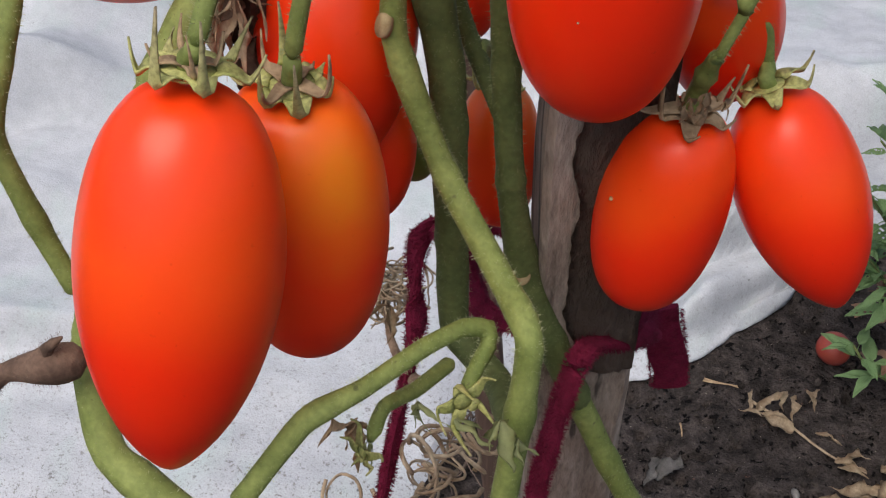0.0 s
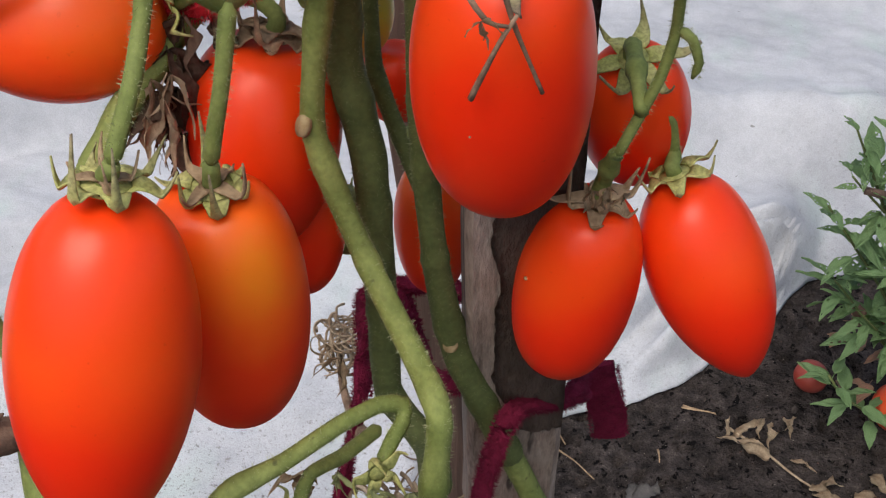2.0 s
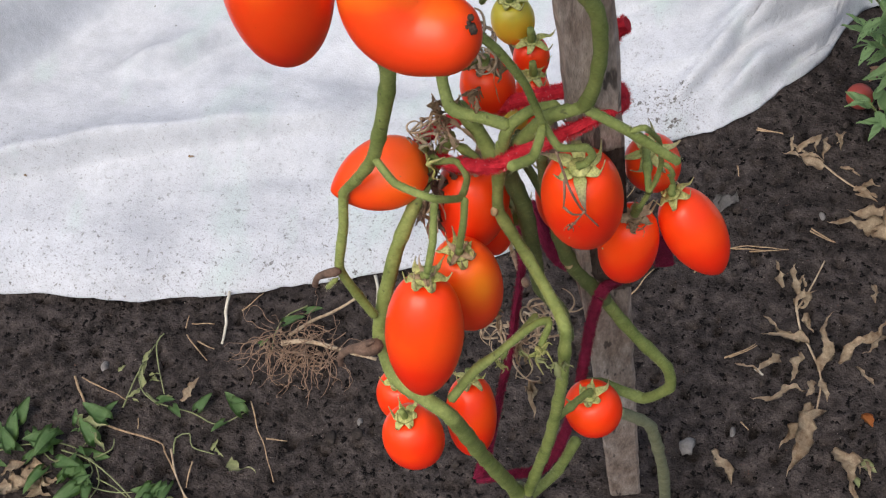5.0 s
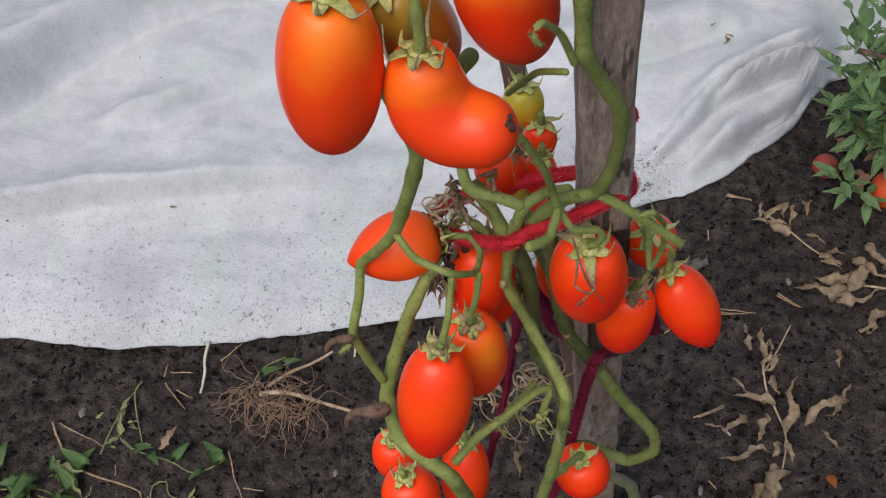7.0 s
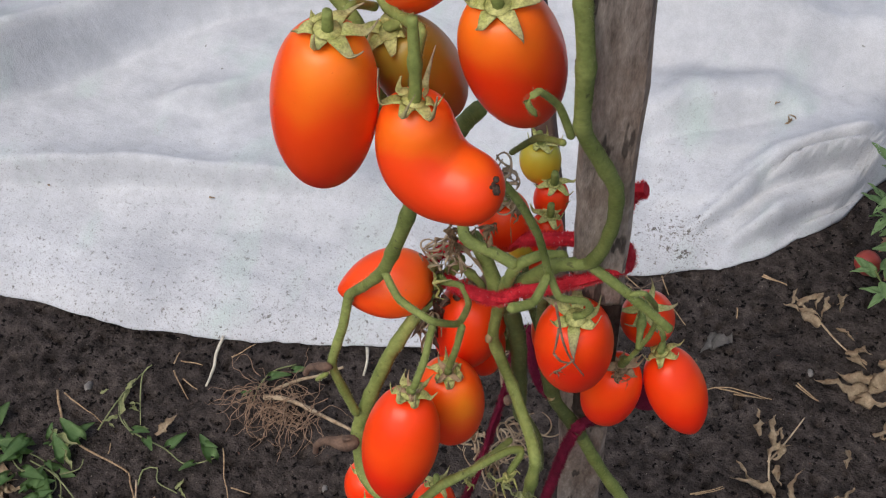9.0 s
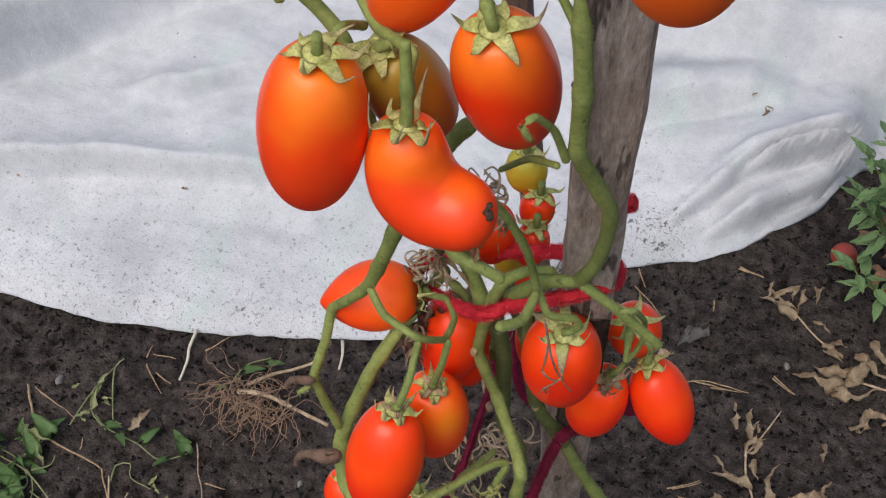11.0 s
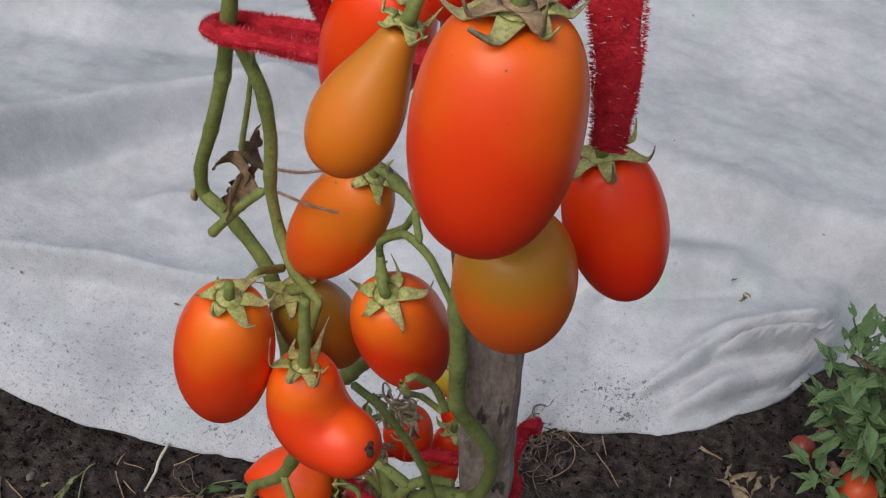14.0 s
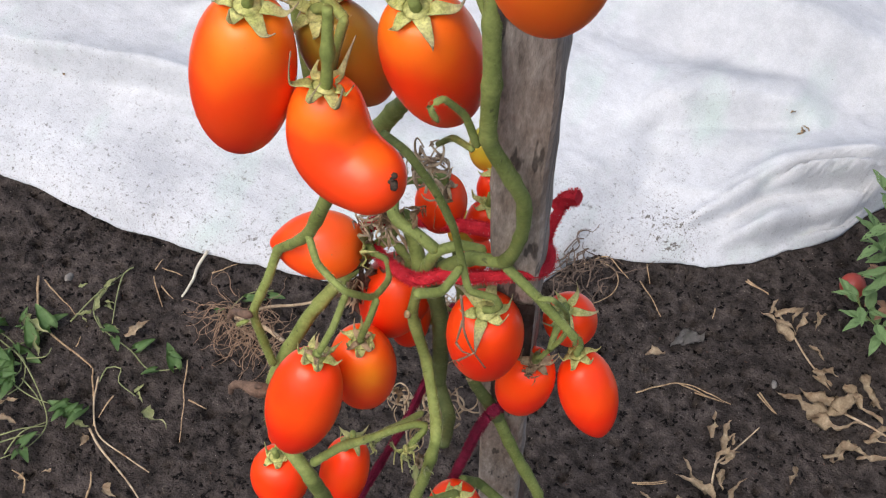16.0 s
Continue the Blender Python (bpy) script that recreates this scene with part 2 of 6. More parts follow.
def fleece():
    m, nt, b = material("white_fleece", 0.9, 0.2)
    tc = nt.nodes.new("ShaderNodeTexCoord")
    c = ramp(nt, [(0.3, (0.412, 0.426, 0.452)), (0.7, (0.608, 0.622, 0.650))], tex_noise(nt, 5, 6, 0.65))
    c = blend(nt, 1.0, c, ramp(nt, [(0.35, (0.90,) * 3), (0.6, (1.0,) * 3)], tex_noise(nt, 38, 5, 0.65)), "MULTIPLY")
    green = ramp(nt, [(0.54, (0, 0, 0)), (0.74, (0.55, 0.55, 0.55))], tex_noise(nt, 9, 3, 0.5, "Object", (1.6, 0.8, 1)))
    c = blend(nt, green, c, (0.45, 0.55, 0.51))
    att = nt.nodes.new("ShaderNodeAttribute")
    att.attribute_name = "hem"
    for size, lo, hi, dark in ((170, 0.60, 0.66, (0.20, 0.185, 0.17)), (75, 0.63, 0.69, (0.13, 0.12, 0.11)), (420, 0.58, 0.64, (0.27, 0.26, 0.25))):
        dirt = ramp(nt, [(lo, (0, 0, 0)), (hi, (1, 1, 1))], tex_noise(nt, size, 3, 0.7))
        sp = nt.nodes.new("ShaderNodeMath")
        sp.operation = "MULTIPLY"
        nt.links.new(dirt, sp.inputs[0])
        nt.links.new(att.outputs["Fac"], sp.inputs[1])
        sp.use_clamp = True
        c = blend(nt, sp.outputs[0], c, dark)
    speck = ramp(nt, [(0.755, (0, 0, 0)), (0.775, (0.7,) * 3)], tex_noise(nt, 60, 2))
    c = blend(nt, speck, c, (0.16, 0.15, 0.13))
    weave = nt.nodes.new("ShaderNodeTexVoronoi")
    weave.inputs["Scale"].default_value = 500
    nt.links.new(tc.outputs["Object"], weave.inputs["Vector"])
    c = blend(nt, 1.0, c, ramp(nt, [(0.1, (1.03,) * 3), (0.7, (0.90,) * 3)], weave.outputs["Distance"]), "MULTIPLY")
    nt.links.new(c, b.inputs["Base Color"])
    crease = tex_noise(nt, 14, 6, 0.62, "Object", (0.8, 2.2, 1.0))
    bump(nt, b, blend(nt, 0.12, crease, weave.outputs["Distance"]), 0.35, 0.010)
    return m


def stake_wood():
    m, nt, b = material("weathered_stake", 0.85, 0.25)
    long_grain = tex_noise(nt, 110, 7, 0.7, "Object", (1.0, 1.0, 0.06))
    c = ramp(nt, [(0.28, (0.10, 0.078, 0.065)), (0.45, (0.36, 0.295, 0.25)), (0.58, (0.50, 0.42, 0.36)), (0.72, (0.68, 0.59, 0.52))], long_grain)
    stain = ramp(nt, [(0.32, (0.62, 0.53, 0.47)), (0.62, (1, 1, 1))], tex_noise(nt, 16, 6, 0.65, "Object", (1.0, 1.0, 0.45)))
    c = blend(nt, 1.0, c, stain, "MULTIPLY")
    crack = ramp(nt, [(0.0, (0.25,) * 3), (0.36, (0.3,) * 3), (0.40, (1, 1, 1))], tex_noise(nt, 100, 3, 0.5, "Object", (1.0, 1.0, 0.025)))
    c = blend(nt, 1.0, c, crack, "MULTIPLY")
    fine = tex_noise(nt, 500, 4, 0.7, "Object", (1.0, 1.0, 0.15))
    c = blend(nt, 1.0, c, ramp(nt, [(0.3, (0.70,) * 3), (0.65, (1.12,) * 3)], fine), "MULTIPLY")
    nt.links.new(c, b.inputs["Base Color"])
    bump(nt, b, blend(nt, 0.35, long_grain, fine), 0.8, 0.004)
    return m


SOIL, FLEECE, STAKE = soil(), fleece(), stake_wood()
BROWN_STAKE = plain("brown_stake", (0.10, 0.060, 0.045), (0.23, 0.145, 0.11), 30, 0.85, 0.5, 0.003, (1, 1, 0.08))


# ---- builders ----
def mesh_object(name, bm, mat, parent=None, smooth=True):
    me = bpy.data.meshes.new(name)
    bm.to_mesh(me)
    bm.free()
    for mm in (mat if isinstance(mat, list) else [mat]):
        me.materials.append(mm)
    if smooth:
        me.shade_smooth()
    ob = new(name, me)
    ob.parent = parent
    return ob


def part(name, bm, mat, parent, label="", smooth=True):
    return tagged(mesh_object(name, bm, mat, parent, smooth), label)


def empty(name, at, label="", category="", group="", kind=""):
    e = new(name)
    e.location = at
    e.empty_display_size = 0.02
    return tagged(e, label, category, group, kind)


def spline(points, step=0.006, tight=0.0):
    """Evenly sampled cardinal curve through the points; tight 0 is round, 1 straight from point to point."""
    p = [Vector(q) for q in points]
    p = [p[0] * 2 - p[1], *p, p[-1] * 2 - p[-2]]
    out = []
    for a, b, c, d in zip(p, p[1:], p[2:], p[3:]):
        n = max(2, int((c - b).length / step))
        for i in range(n):
            t = i / n
            u, v = (c - a) * (0.5 - 0.5 * tight), (d - b) * (0.5 - 0.5 * tight)
            out.append(b * (2 * t ** 3 - 3 * t * t + 1) + u * (t ** 3 - 2 * t * t + t) + c * (3 * t * t - 2 * t ** 3) + v * (t ** 3 - t * t))
    out.append(p[-2])
    return out


def tube(bm, pts, radius, sides=8, lump=0.0, flat=1.0, seed=0.0, mat=0, caps=True, cap=0, up=(0.31, 0.52, 0.8)):
    """A tube along pts; radius is a function of the share of the way."""
    rings, up = [], Vector(up)
    n = len(pts)
    for i, p in enumerate(pts):
        d = (pts[min(i + 1, n - 1)] - pts[max(i - 1, 0)]).normalized()
        x = d.cross(up)
        x = (x if x.length > 1e-4 else d.cross(Vector((1, 0, 0)))).normalized()
        y = d.cross(x)
        r = radius(i / max(1, n - 1))
        ring = []
        for k in range(sides):
            a = 2 * math.pi * k / sides
            w = r * (1 + lump * noise.noise(p * 60 + Vector((math.cos(a), math.sin(a), seed)) * 1.3))
            ring.append(bm.verts.new(p + x * (math.cos(a) * w) + y * (math.sin(a) * w * flat)))
        rings.append(ring)
    for a, b in zip(rings, rings[1:]):
        for k in range(sides):
            f = bm.faces.new((a[k], a[(k + 1) % sides], b[(k + 1) % sides], b[k]))
            f.material_index = mat
    if caps:
        for f in (bm.faces.new(list(reversed(rings[0]))), bm.faces.new(rings[-1])):
            f.material_index = cap
    return rings


# ---- ground ----
def ground_height(x, y):
    p = Vector((x, y, 0.0))
    near = max(0.0, 1 - max(0.0, math.hypot(x + 0.1, y - 0.7) - 1.3) / 1.5)
    clods = 0.005 * noise.noise(p * 22) + 0.006 * abs(noise.noise(p * 34 + Vector((4, 0, 0)))) + 0.005 * noise.noise(p * 75)
    pit = max(0.0, noise.noise(p * 58 + Vector((0, 6, 0))) - 0.36)
    return near * (0.012 * noise.noise(p * 3.1) + clods - 0.075 * pit) - 0.002


def build_ground():
    bm = bmesh.new()
    xs = [-60, -20, -8, -4, -2.4] + [-1.3 + 0.0062 * i for i in range(330)] + [1.0, 1.6, 2.4, 4, 8, 20, 60]
    ys = [-60, -20, -8, -3, -1.2, -0.4] + [0.1, 0.2] + [0.25 + 0.0062 * i for i in range(200)] + [1.6, 2.2, 3, 5, 9, 20, 60]
    grid = [[bm.verts.new((x, y, ground_height(x, y))) for x in xs] for y in ys]
    for a, b in zip(grid, grid[1:]):
        for i in range(len(xs) - 1):
            bm.faces.new((a[i], a[i + 1], b[i + 1], b[i]))
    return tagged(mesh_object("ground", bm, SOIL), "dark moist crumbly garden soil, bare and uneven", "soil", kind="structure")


build_ground()


def hem(x):
    """The near edge of the sheet: y over x."""
    knots = ((-1.6, 0.66), (-0.935, 0.695), (-0.86, 0.706), (-0.79, 0.711), (-0.72, 0.716), (-0.66, 0.732), (-0.60, 0.746), (-0.52, 0.768), (-0.45, 0.793), (-0.40, 0.811), (-0.287, 0.853),
             (-0.183, 0.886), (-0.13, 0.93), (-0.09, 1.045), (-0.06, 1.084), (0.011, 1.113), (0.052, 1.140), (0.10, 1.163), (0.15, 1.205), (0.19, 1.258), (0.21, 1.276), (0.245, 1.325),
             (0.265, 1.385), (0.29, 1.425), (0.34, 1.45), (0.45, 1.48), (0.7, 1.52), (1.6, 1.6))
    return float(np.interp(x, [k[0] for k in knots], [k[1] for k in knots]))


# crest lines of the folds: x and y along the line, then height, width, decay behind the crest
FOLDS = (
    ((-1.4, -1.10, -1.016, -0.936, -0.838, -0.738, -0.55), (0.93, 0.994, 1.087, 1.194, 1.296, 1.357, 1.42), 0.150, 0.060, 0.22),
    ((-0.86, -0.828, -0.754, -0.683, -0.60), (1.06, 1.078, 1.105, 1.165, 1.21), 0.050, 0.028, 0.08),
    ((-1.3, -1.017, -0.758, -0.55, -0.42), (0.80, 0.868, 0.959, 1.023, 1.07), 0.048, 0.020, 0.07),
    ((-0.13, -0.08, -0.017, 0.098, 0.15), (1.31, 1.339, 1.379, 1.432, 1.44), 0.080, 0.040, 0.12),
    ((-0.09, -0.049, 0.007, 0.074, 0.11), (1.27, 1.292, 1.325, 1.342, 1.35), 0.012, 0.020, 0.05),
    ((0.02, 0.046, 0.109, 0.183, 0.235, 0.30), (1.165, 1.202, 1.292, 1.351, 1.39, 1.43), 0.085, 0.014, 0.055),
    ((0.09, 0.165, 0.222, 0.258, 0.30), (1.19, 1.250, 1.299, 1.333, 1.375), 0.062, 0.013, 0.045),
    ((0.05, 0.12, 0.19, 0.245, 0.30), (1.25, 1.335, 1.385, 1.42, 1.46), 0.020, 0.020, 0.04),
    ((-0.06, -0.03, 0.03, 0.08), (1.18, 1.215, 1.24, 1.25), 0.014, 0.018, 0.04),
    ((-0.45, -0.20, 0.0, 0.25, 0.6), (1.62, 1.55, 1.53, 1.58, 1.66), 0.085, 0.085, 0.20),
    ((-1.5, -1.1, -0.8, -0.45), (1.30, 1.36, 1.50, 1.56), 0.085, 0.085, 0.20),
)


# narrow creases between the folds: x and y along the line, depth, width
CREASES = (
    ((0.044, 0.072, 0.102, 0.143, 0.188, 0.238, 0.30), (1.203, 1.246, 1.287, 1.336, 1.374, 1.412, 1.45), 0.040, 0.0075),
    ((0.150, 0.173, 0.201, 0.228, 0.252, 0.30), (1.240, 1.263, 1.294, 1.328, 1.358, 1.40), 0.040, 0.0070),
    ((-0.12, -0.085, -0.054, -0.006, 0.046, 0.087, 0.13), (1.310, 1.338, 1.369, 1.400, 1.419, 1.438, 1.45), 0.026, 0.030),
    ((-0.35, -0.20, -0.05, 0.10, 0.22), (1.49, 1.475, 1.485, 1.50, 1.52), 0.022, 0.055),
    ((-0.98, -0.86, -0.74, -0.62), (0.985, 1.010, 1.020, 1.050), 0.010, 0.050),
    ((-0.72, -0.60, -0.50, -0.40), (0.905, 0.945, 0.960, 0.985), 0.012, 0.030),
    ((-0.55, -0.45, -0.36, -0.28), (1.13, 1.15, 1.145, 1.16), 0.016, 0.034),
)


def sheet_height(x, y, e):
    """e: distance from the hem."""
    p = Vector((x, y, 0.0))
    rise = 1 - math.exp(-max(0, e) / 0.35)
    z = 0.004 + 0.012 * min(1, e / 0.04) + 0.09 * rise * (0.75 + 0.5 * noise.noise(p * 1.3 + Vector((3, 1, 0))))
    warp = Vector((x * 1.0 + 0.15 * noise.noise(p * 2.3), y * 3.2, 0.4))
    z += 0.024 * min(1, e / 0.12) * noise.noise(warp * 1.5) + 0.005 * min(1, e / 0.1) * abs(noise.noise(warp * 5.0 + Vector((5, 2, 1))))
    z += (0.007 * noise.noise(p * 11) + 0.004 * abs(noise.noise(p * 24))) * min(1, 0.3 + e / 0.1)
    for xs, ys, h, w, back in FOLDS:
        if xs[0] < x < xs[-1]:
            u = (x - xs[0]) / (xs[-1] - xs[0])
            d = (y - float(np.interp(x, xs, ys)) - 0.008 * noise.noise(Vector((x * 9, h * 900, 0)))) * 0.8
            s = min(1.0, max(0.0, d / w + 0.5))
            z += h * min(1.0, 4 * u, 4 * (1 - u), e / 0.06) * s * s * (3 - 2 * s) * math.exp(-max(0.0, d - w / 2) / back) * (0.8 + 0.5 * noise.noise(Vector((x * 4, h * 700, 2))))
    for xs, ys, deep, w in CREASES:
        if xs[0] < x < xs[-1]:
            u = (x - xs[0]) / (xs[-1] - xs[0])
            d = y - float(np.interp(x, xs, ys)) - 0.006 * noise.noise(Vector((x * 14, deep * 900, 1)))
            z -= deep * min(1.0, 3 * u, 3 * (1 - u)) * math.exp(-(d / w) ** 2)
    z -= 0.008 * math.exp(-((x + 0.088 - 0.32 * (1.345 - y)) / 0.024) ** 2) * max(0.0, min(1.0, (1.36 - y) / 0.05, (y - 1.17) / 0.05))
    return max(z, ground_height(x, y) + 0.006)


def build_sheet():
    bm = bmesh.new()
    tint = bm.verts.layers.float.new("hem")
    xs = [-3.0, -2.4, -2.0] + [-1.75 + 0.012 * i for i in range(104)] + [-0.50 + 0.0068 * i for i in range(180)] + [0.9, 1.2, 1.6]
    es = [0.0, 0.004] + [0.011 + 0.0058 * i for i in range(193)] + [1.2, 1.35, 1.6, 2.2, 3.0]
    grid = []
    for e in es:
        row = []
        for x in xs:
            y = hem(x) + 0.003 * noise.noise(Vector((x * 18, 0, 0))) + 0.003 * noise.noise(Vector((x * 60, 3, 0))) + e
            v = bm.verts.new((x, y, sheet_height(x, y, e) if e > 0 else max(0.004, ground_height(x, y) + 0.003)))
            v[tint] = max(0.0, 1 - e / 0.42) ** 1.3 * (0.95 if x < 0 else 0.25) + 0.05
            v[tint] += 6.0 * math.exp(-((x - 0.022) / 0.032) ** 2 - ((y - 1.172) / 0.028) ** 2)
            row.append(v)
        grid.append(row)
    for a, b in zip(grid, grid[1:]):
        for i in range(len(xs) - 1):
            bm.faces.new((a[i], a[i + 1], b[i + 1], b[i]))
    ob = mesh_object("fleece_sheet", bm, FLEECE)
    s = ob.modifiers.new("thickness", "SOLIDIFY")
    s.thickness, s.offset = 0.0015, 1
    return tagged(ob, "white non-woven garden fleece sheet, creased and soiled along its hem", "fleece sheet")


build_sheet()


# ---- stakes ----
def build_stake(name, base, top, w, d, mat, label, turn=0.0, broad=0.0):
    bm = bmesh.new()
    base, top = Vector(base), Vector(top)
    ax = (top - base).normalized()
    x = Vector((math.cos(turn), math.sin(turn), 0))
    x = (x - ax * x.dot(ax)).normalized()
    y = ax.cross(x)
    n, rings = 60, []
    outline = [(-1, -0.82), (-0.86, -1), (0.86, -1), (1, -0.84), (1, 0.84), (0.86, 1), (-0.86, 1), (-1, 0.84)]
    for i in range(n + 1):
        p = base.lerp(top, i / n)
        k = 1 + 0.03 * noise.noise(p * 9)
        extra = broad * max(0.0, min(1.0, (1.08 - p.z) / 0.18))
        rings.append([bm.verts.new(p - base + x * (a * w / 2 * k + (a - 1) * extra / 2 + 0.0016 * noise.noise(p * 30 + Vector((a, b, 0)))) + y * (b * d / 2 * k)) for a, b in outline])
    for a, b in zip(rings, rings[1:]):
        for k in range(8):
            bm.faces.new((a[k], a[(k + 1) % 8], b[(k + 1) % 8], b[k]))
    bm.faces.new(list(reversed(rings[0])))
    bm.faces.new(rings[-1])
    ob = mesh_object(name, bm, mat, smooth=False)
    ob.location = base
    tagged(ob, label, "garden stake")
    return ob


stake = build_stake("garden_stake", (0.062, 0.577, -0.03), (0.0973, 0.3486, 1.46), 0.0325, 0.028, STAKE, "grey weathered square wooden stake standing in the soil", 0.30, 0.0068)


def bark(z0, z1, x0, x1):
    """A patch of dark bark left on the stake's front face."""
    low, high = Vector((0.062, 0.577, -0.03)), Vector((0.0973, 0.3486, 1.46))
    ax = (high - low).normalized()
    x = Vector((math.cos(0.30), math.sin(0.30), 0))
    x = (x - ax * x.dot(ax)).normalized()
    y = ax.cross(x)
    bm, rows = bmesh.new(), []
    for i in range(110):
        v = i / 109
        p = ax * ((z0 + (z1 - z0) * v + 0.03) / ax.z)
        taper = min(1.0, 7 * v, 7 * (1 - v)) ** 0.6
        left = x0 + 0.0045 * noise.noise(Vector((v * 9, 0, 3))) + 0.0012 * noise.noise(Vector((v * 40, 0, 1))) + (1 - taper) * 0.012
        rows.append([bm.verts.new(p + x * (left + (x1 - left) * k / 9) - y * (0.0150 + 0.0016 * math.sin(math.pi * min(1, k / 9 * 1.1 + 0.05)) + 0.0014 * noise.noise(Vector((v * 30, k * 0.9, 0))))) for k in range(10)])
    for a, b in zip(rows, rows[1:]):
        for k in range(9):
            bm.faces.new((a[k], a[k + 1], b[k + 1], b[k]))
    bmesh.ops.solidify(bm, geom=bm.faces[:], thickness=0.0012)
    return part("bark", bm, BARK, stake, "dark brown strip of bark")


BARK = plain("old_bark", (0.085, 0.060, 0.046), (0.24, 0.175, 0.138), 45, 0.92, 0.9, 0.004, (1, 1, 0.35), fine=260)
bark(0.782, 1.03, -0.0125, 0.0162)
knot = bmesh.new()
bmesh.ops.create_icosphere(knot, subdivisions=2, radius=1, matrix=Matrix.Diagonal((0.0055, 0.0016, 0.0042, 1)))
kn = part("knot", knot, BROWN_STAKE, stake, "dark knot in the wood")
kn.location = Vector((0.083, 0.3575, 1.300)) - stake.location


# ---- stems of the plant ----
plant = empty("tomato_plant", (0.04, 0.33, 0.0), "leafless tomato plant, thick green hairy stems tied to a wooden stake", "tomato plant")
STEMS = {"brown": TWIG, "dead": SPUR, "stem": STEM, "dark": DARK_STEM, "woody": WOODY}
count = [0]
LINES = []


def stem(name, mat, r0, r1, points):
    count[0] += 1
    pts = spline(points, 0.003, 0.45)
    LINES.extend(pts)
    off = plant.location
    bm = bmesh.new()
    seed = count[0] * 1.7
    total = 0.003 * len(pts)

    steps = [k * 0.042 + 0.012 * noise.noise(Vector((k * 1.7, seed, 4))) for k in range(1, int(total / 0.042) + 1)] if max(r0 if isinstance(r0, tuple) else (r0, r1)) > 0.0028 else []
    ends = r0 if isinstance(r0, tuple) else (r0, r1)

    def radius(t):
        r = float(np.interp(t * (len(ends) - 1), range(len(ends)), ends)) * (1 + 0.09 * noise.noise(Vector((t * total * 45, seed, 0))))
        r *= 1 + 0.13 * sum(math.exp(-((t * total - k) / 0.0045) ** 2) for k in steps)
        end = min(1.0, min(t, 1 - t) * total / r + 0.08)
        return r * math.sqrt(1 - (1 - end) ** 2)

    rel = [p - off for p in pts]
    tube(bm, rel, radius, 12, 0.07, seed=seed)
    rng = random.Random(count[0])
    for _ in range(len(rel) * 26):
        i = rng.randrange(1, len(rel) - 1)
        d = (rel[i + 1] - rel[i - 1]).normalized()
        o = Vector([rng.gauss(0, 1) for _ in range(3)])
        o = (o - d * o.dot(d)).normalized()
        p = rel[i].lerp(rel[i + 1], rng.random()) + o * radius(i / len(rel)) * 0.95
        s = d * 0.00008
        f = bm.faces.new([bm.verts.new(p - s), bm.verts.new(p + s), bm.verts.new(p + (o + d * rng.uniform(-0.5, 0.5)) * rng.uniform(0.0006, 0.0019))])
        f.material_index = 1
    return part(name, bm, [STEMS[mat], HAIR if mat not in ("brown", "dead") else STEMS[mat]], plant)


stem("side_shoot", "stem", (0.0044, 0.0042, 0.0038, 0.0046, 0.0048, 0.0033, 0.0032), 0, [(-0.064, 0.404, 1.562), (-0.068, 0.400, 1.480), (-0.072, 0.398, 1.452), (-0.075, 0.394, 1.420), (-0.079, 0.391, 1.388), (-0.087, 0.388, 1.351), (-0.097, 0.385, 1.313), (-0.096, 0.383, 1.292), (-0.076, 0.380, 1.284), (-0.049, 0.374, 1.262), (-0.030, 0.362, 1.200), (-0.015, 0.357, 1.144), (-0.0385, 0.3565, 1.0576), (-0.058, 0.358, 1.022), (-0.0713, 0.3601, 0.9998), (-0.0715, 0.346, 0.980), (-0.0760, 0.331, 0.950), (-0.066, 0.327, 0.918), (-0.0565, 0.323, 0.9000)])
stem("main_stem", "stem", (0.0044, 0.0052, 0.0058, 0.0062, 0.0070), 0, [(-0.012, 0.420, 1.000), (-0.022, 0.398, 0.985), (-0.032, 0.372, 0.970), (-0.0423, 0.3547, 0.9459), (-0.052, 0.338, 0.910), (-0.058, 0.323, 0.877), (-0.042, 0.297, 0.861), (-0.002, 0.285, 0.838), (0.006, 0.305, 0.713), (0.016, 0.335, 0.554)])
stem("main_stem", "stem", 0.0038, 0.0050, [(0.033, 0.389, 1.040), (0.029, 0.389, 1.015), (0.024, 0.386, 0.963), (0.041, 0.380, 0.917), (0.065, 0.355, 0.899), (0.075, 0.340, 0.891), (0.069, 0.335, 0.815), (0.052, 0.335, 0.700), (0.024, 0.335, 0.568)])
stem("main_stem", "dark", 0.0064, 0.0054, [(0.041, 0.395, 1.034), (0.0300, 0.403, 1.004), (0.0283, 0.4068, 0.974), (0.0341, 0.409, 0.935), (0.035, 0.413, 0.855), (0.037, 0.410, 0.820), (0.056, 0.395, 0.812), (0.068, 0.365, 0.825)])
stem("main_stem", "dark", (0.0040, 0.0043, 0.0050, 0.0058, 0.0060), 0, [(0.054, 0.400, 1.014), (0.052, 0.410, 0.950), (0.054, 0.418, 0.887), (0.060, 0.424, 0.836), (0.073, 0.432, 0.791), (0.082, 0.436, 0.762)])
stem("side_shoot", "stem", 0.0052, 0.0048, [(0.077, 0.435, 0.776), (0.103, 0.435, 0.716), (0.132, 0.435, 0.662), (0.135, 0.435, 0.623), (0.112, 0.435, 0.590), (0.076, 0.435, 0.607), (0.065, 0.415, 0.646)])
stem("side_shoot", "stem", 0.0052, 0.0049, [(0.057, 0.395, 0.566), (0.039, 0.375, 0.524), (0.019, 0.345, 0.528)])
stem("side_shoot", "woody", 0.0052, 0.0070, [(0.090, 0.425, 0.574), (0.116, 0.445, 0.506), (0.125, 0.475, 0.316), (0.121, 0.535, -0.009)])
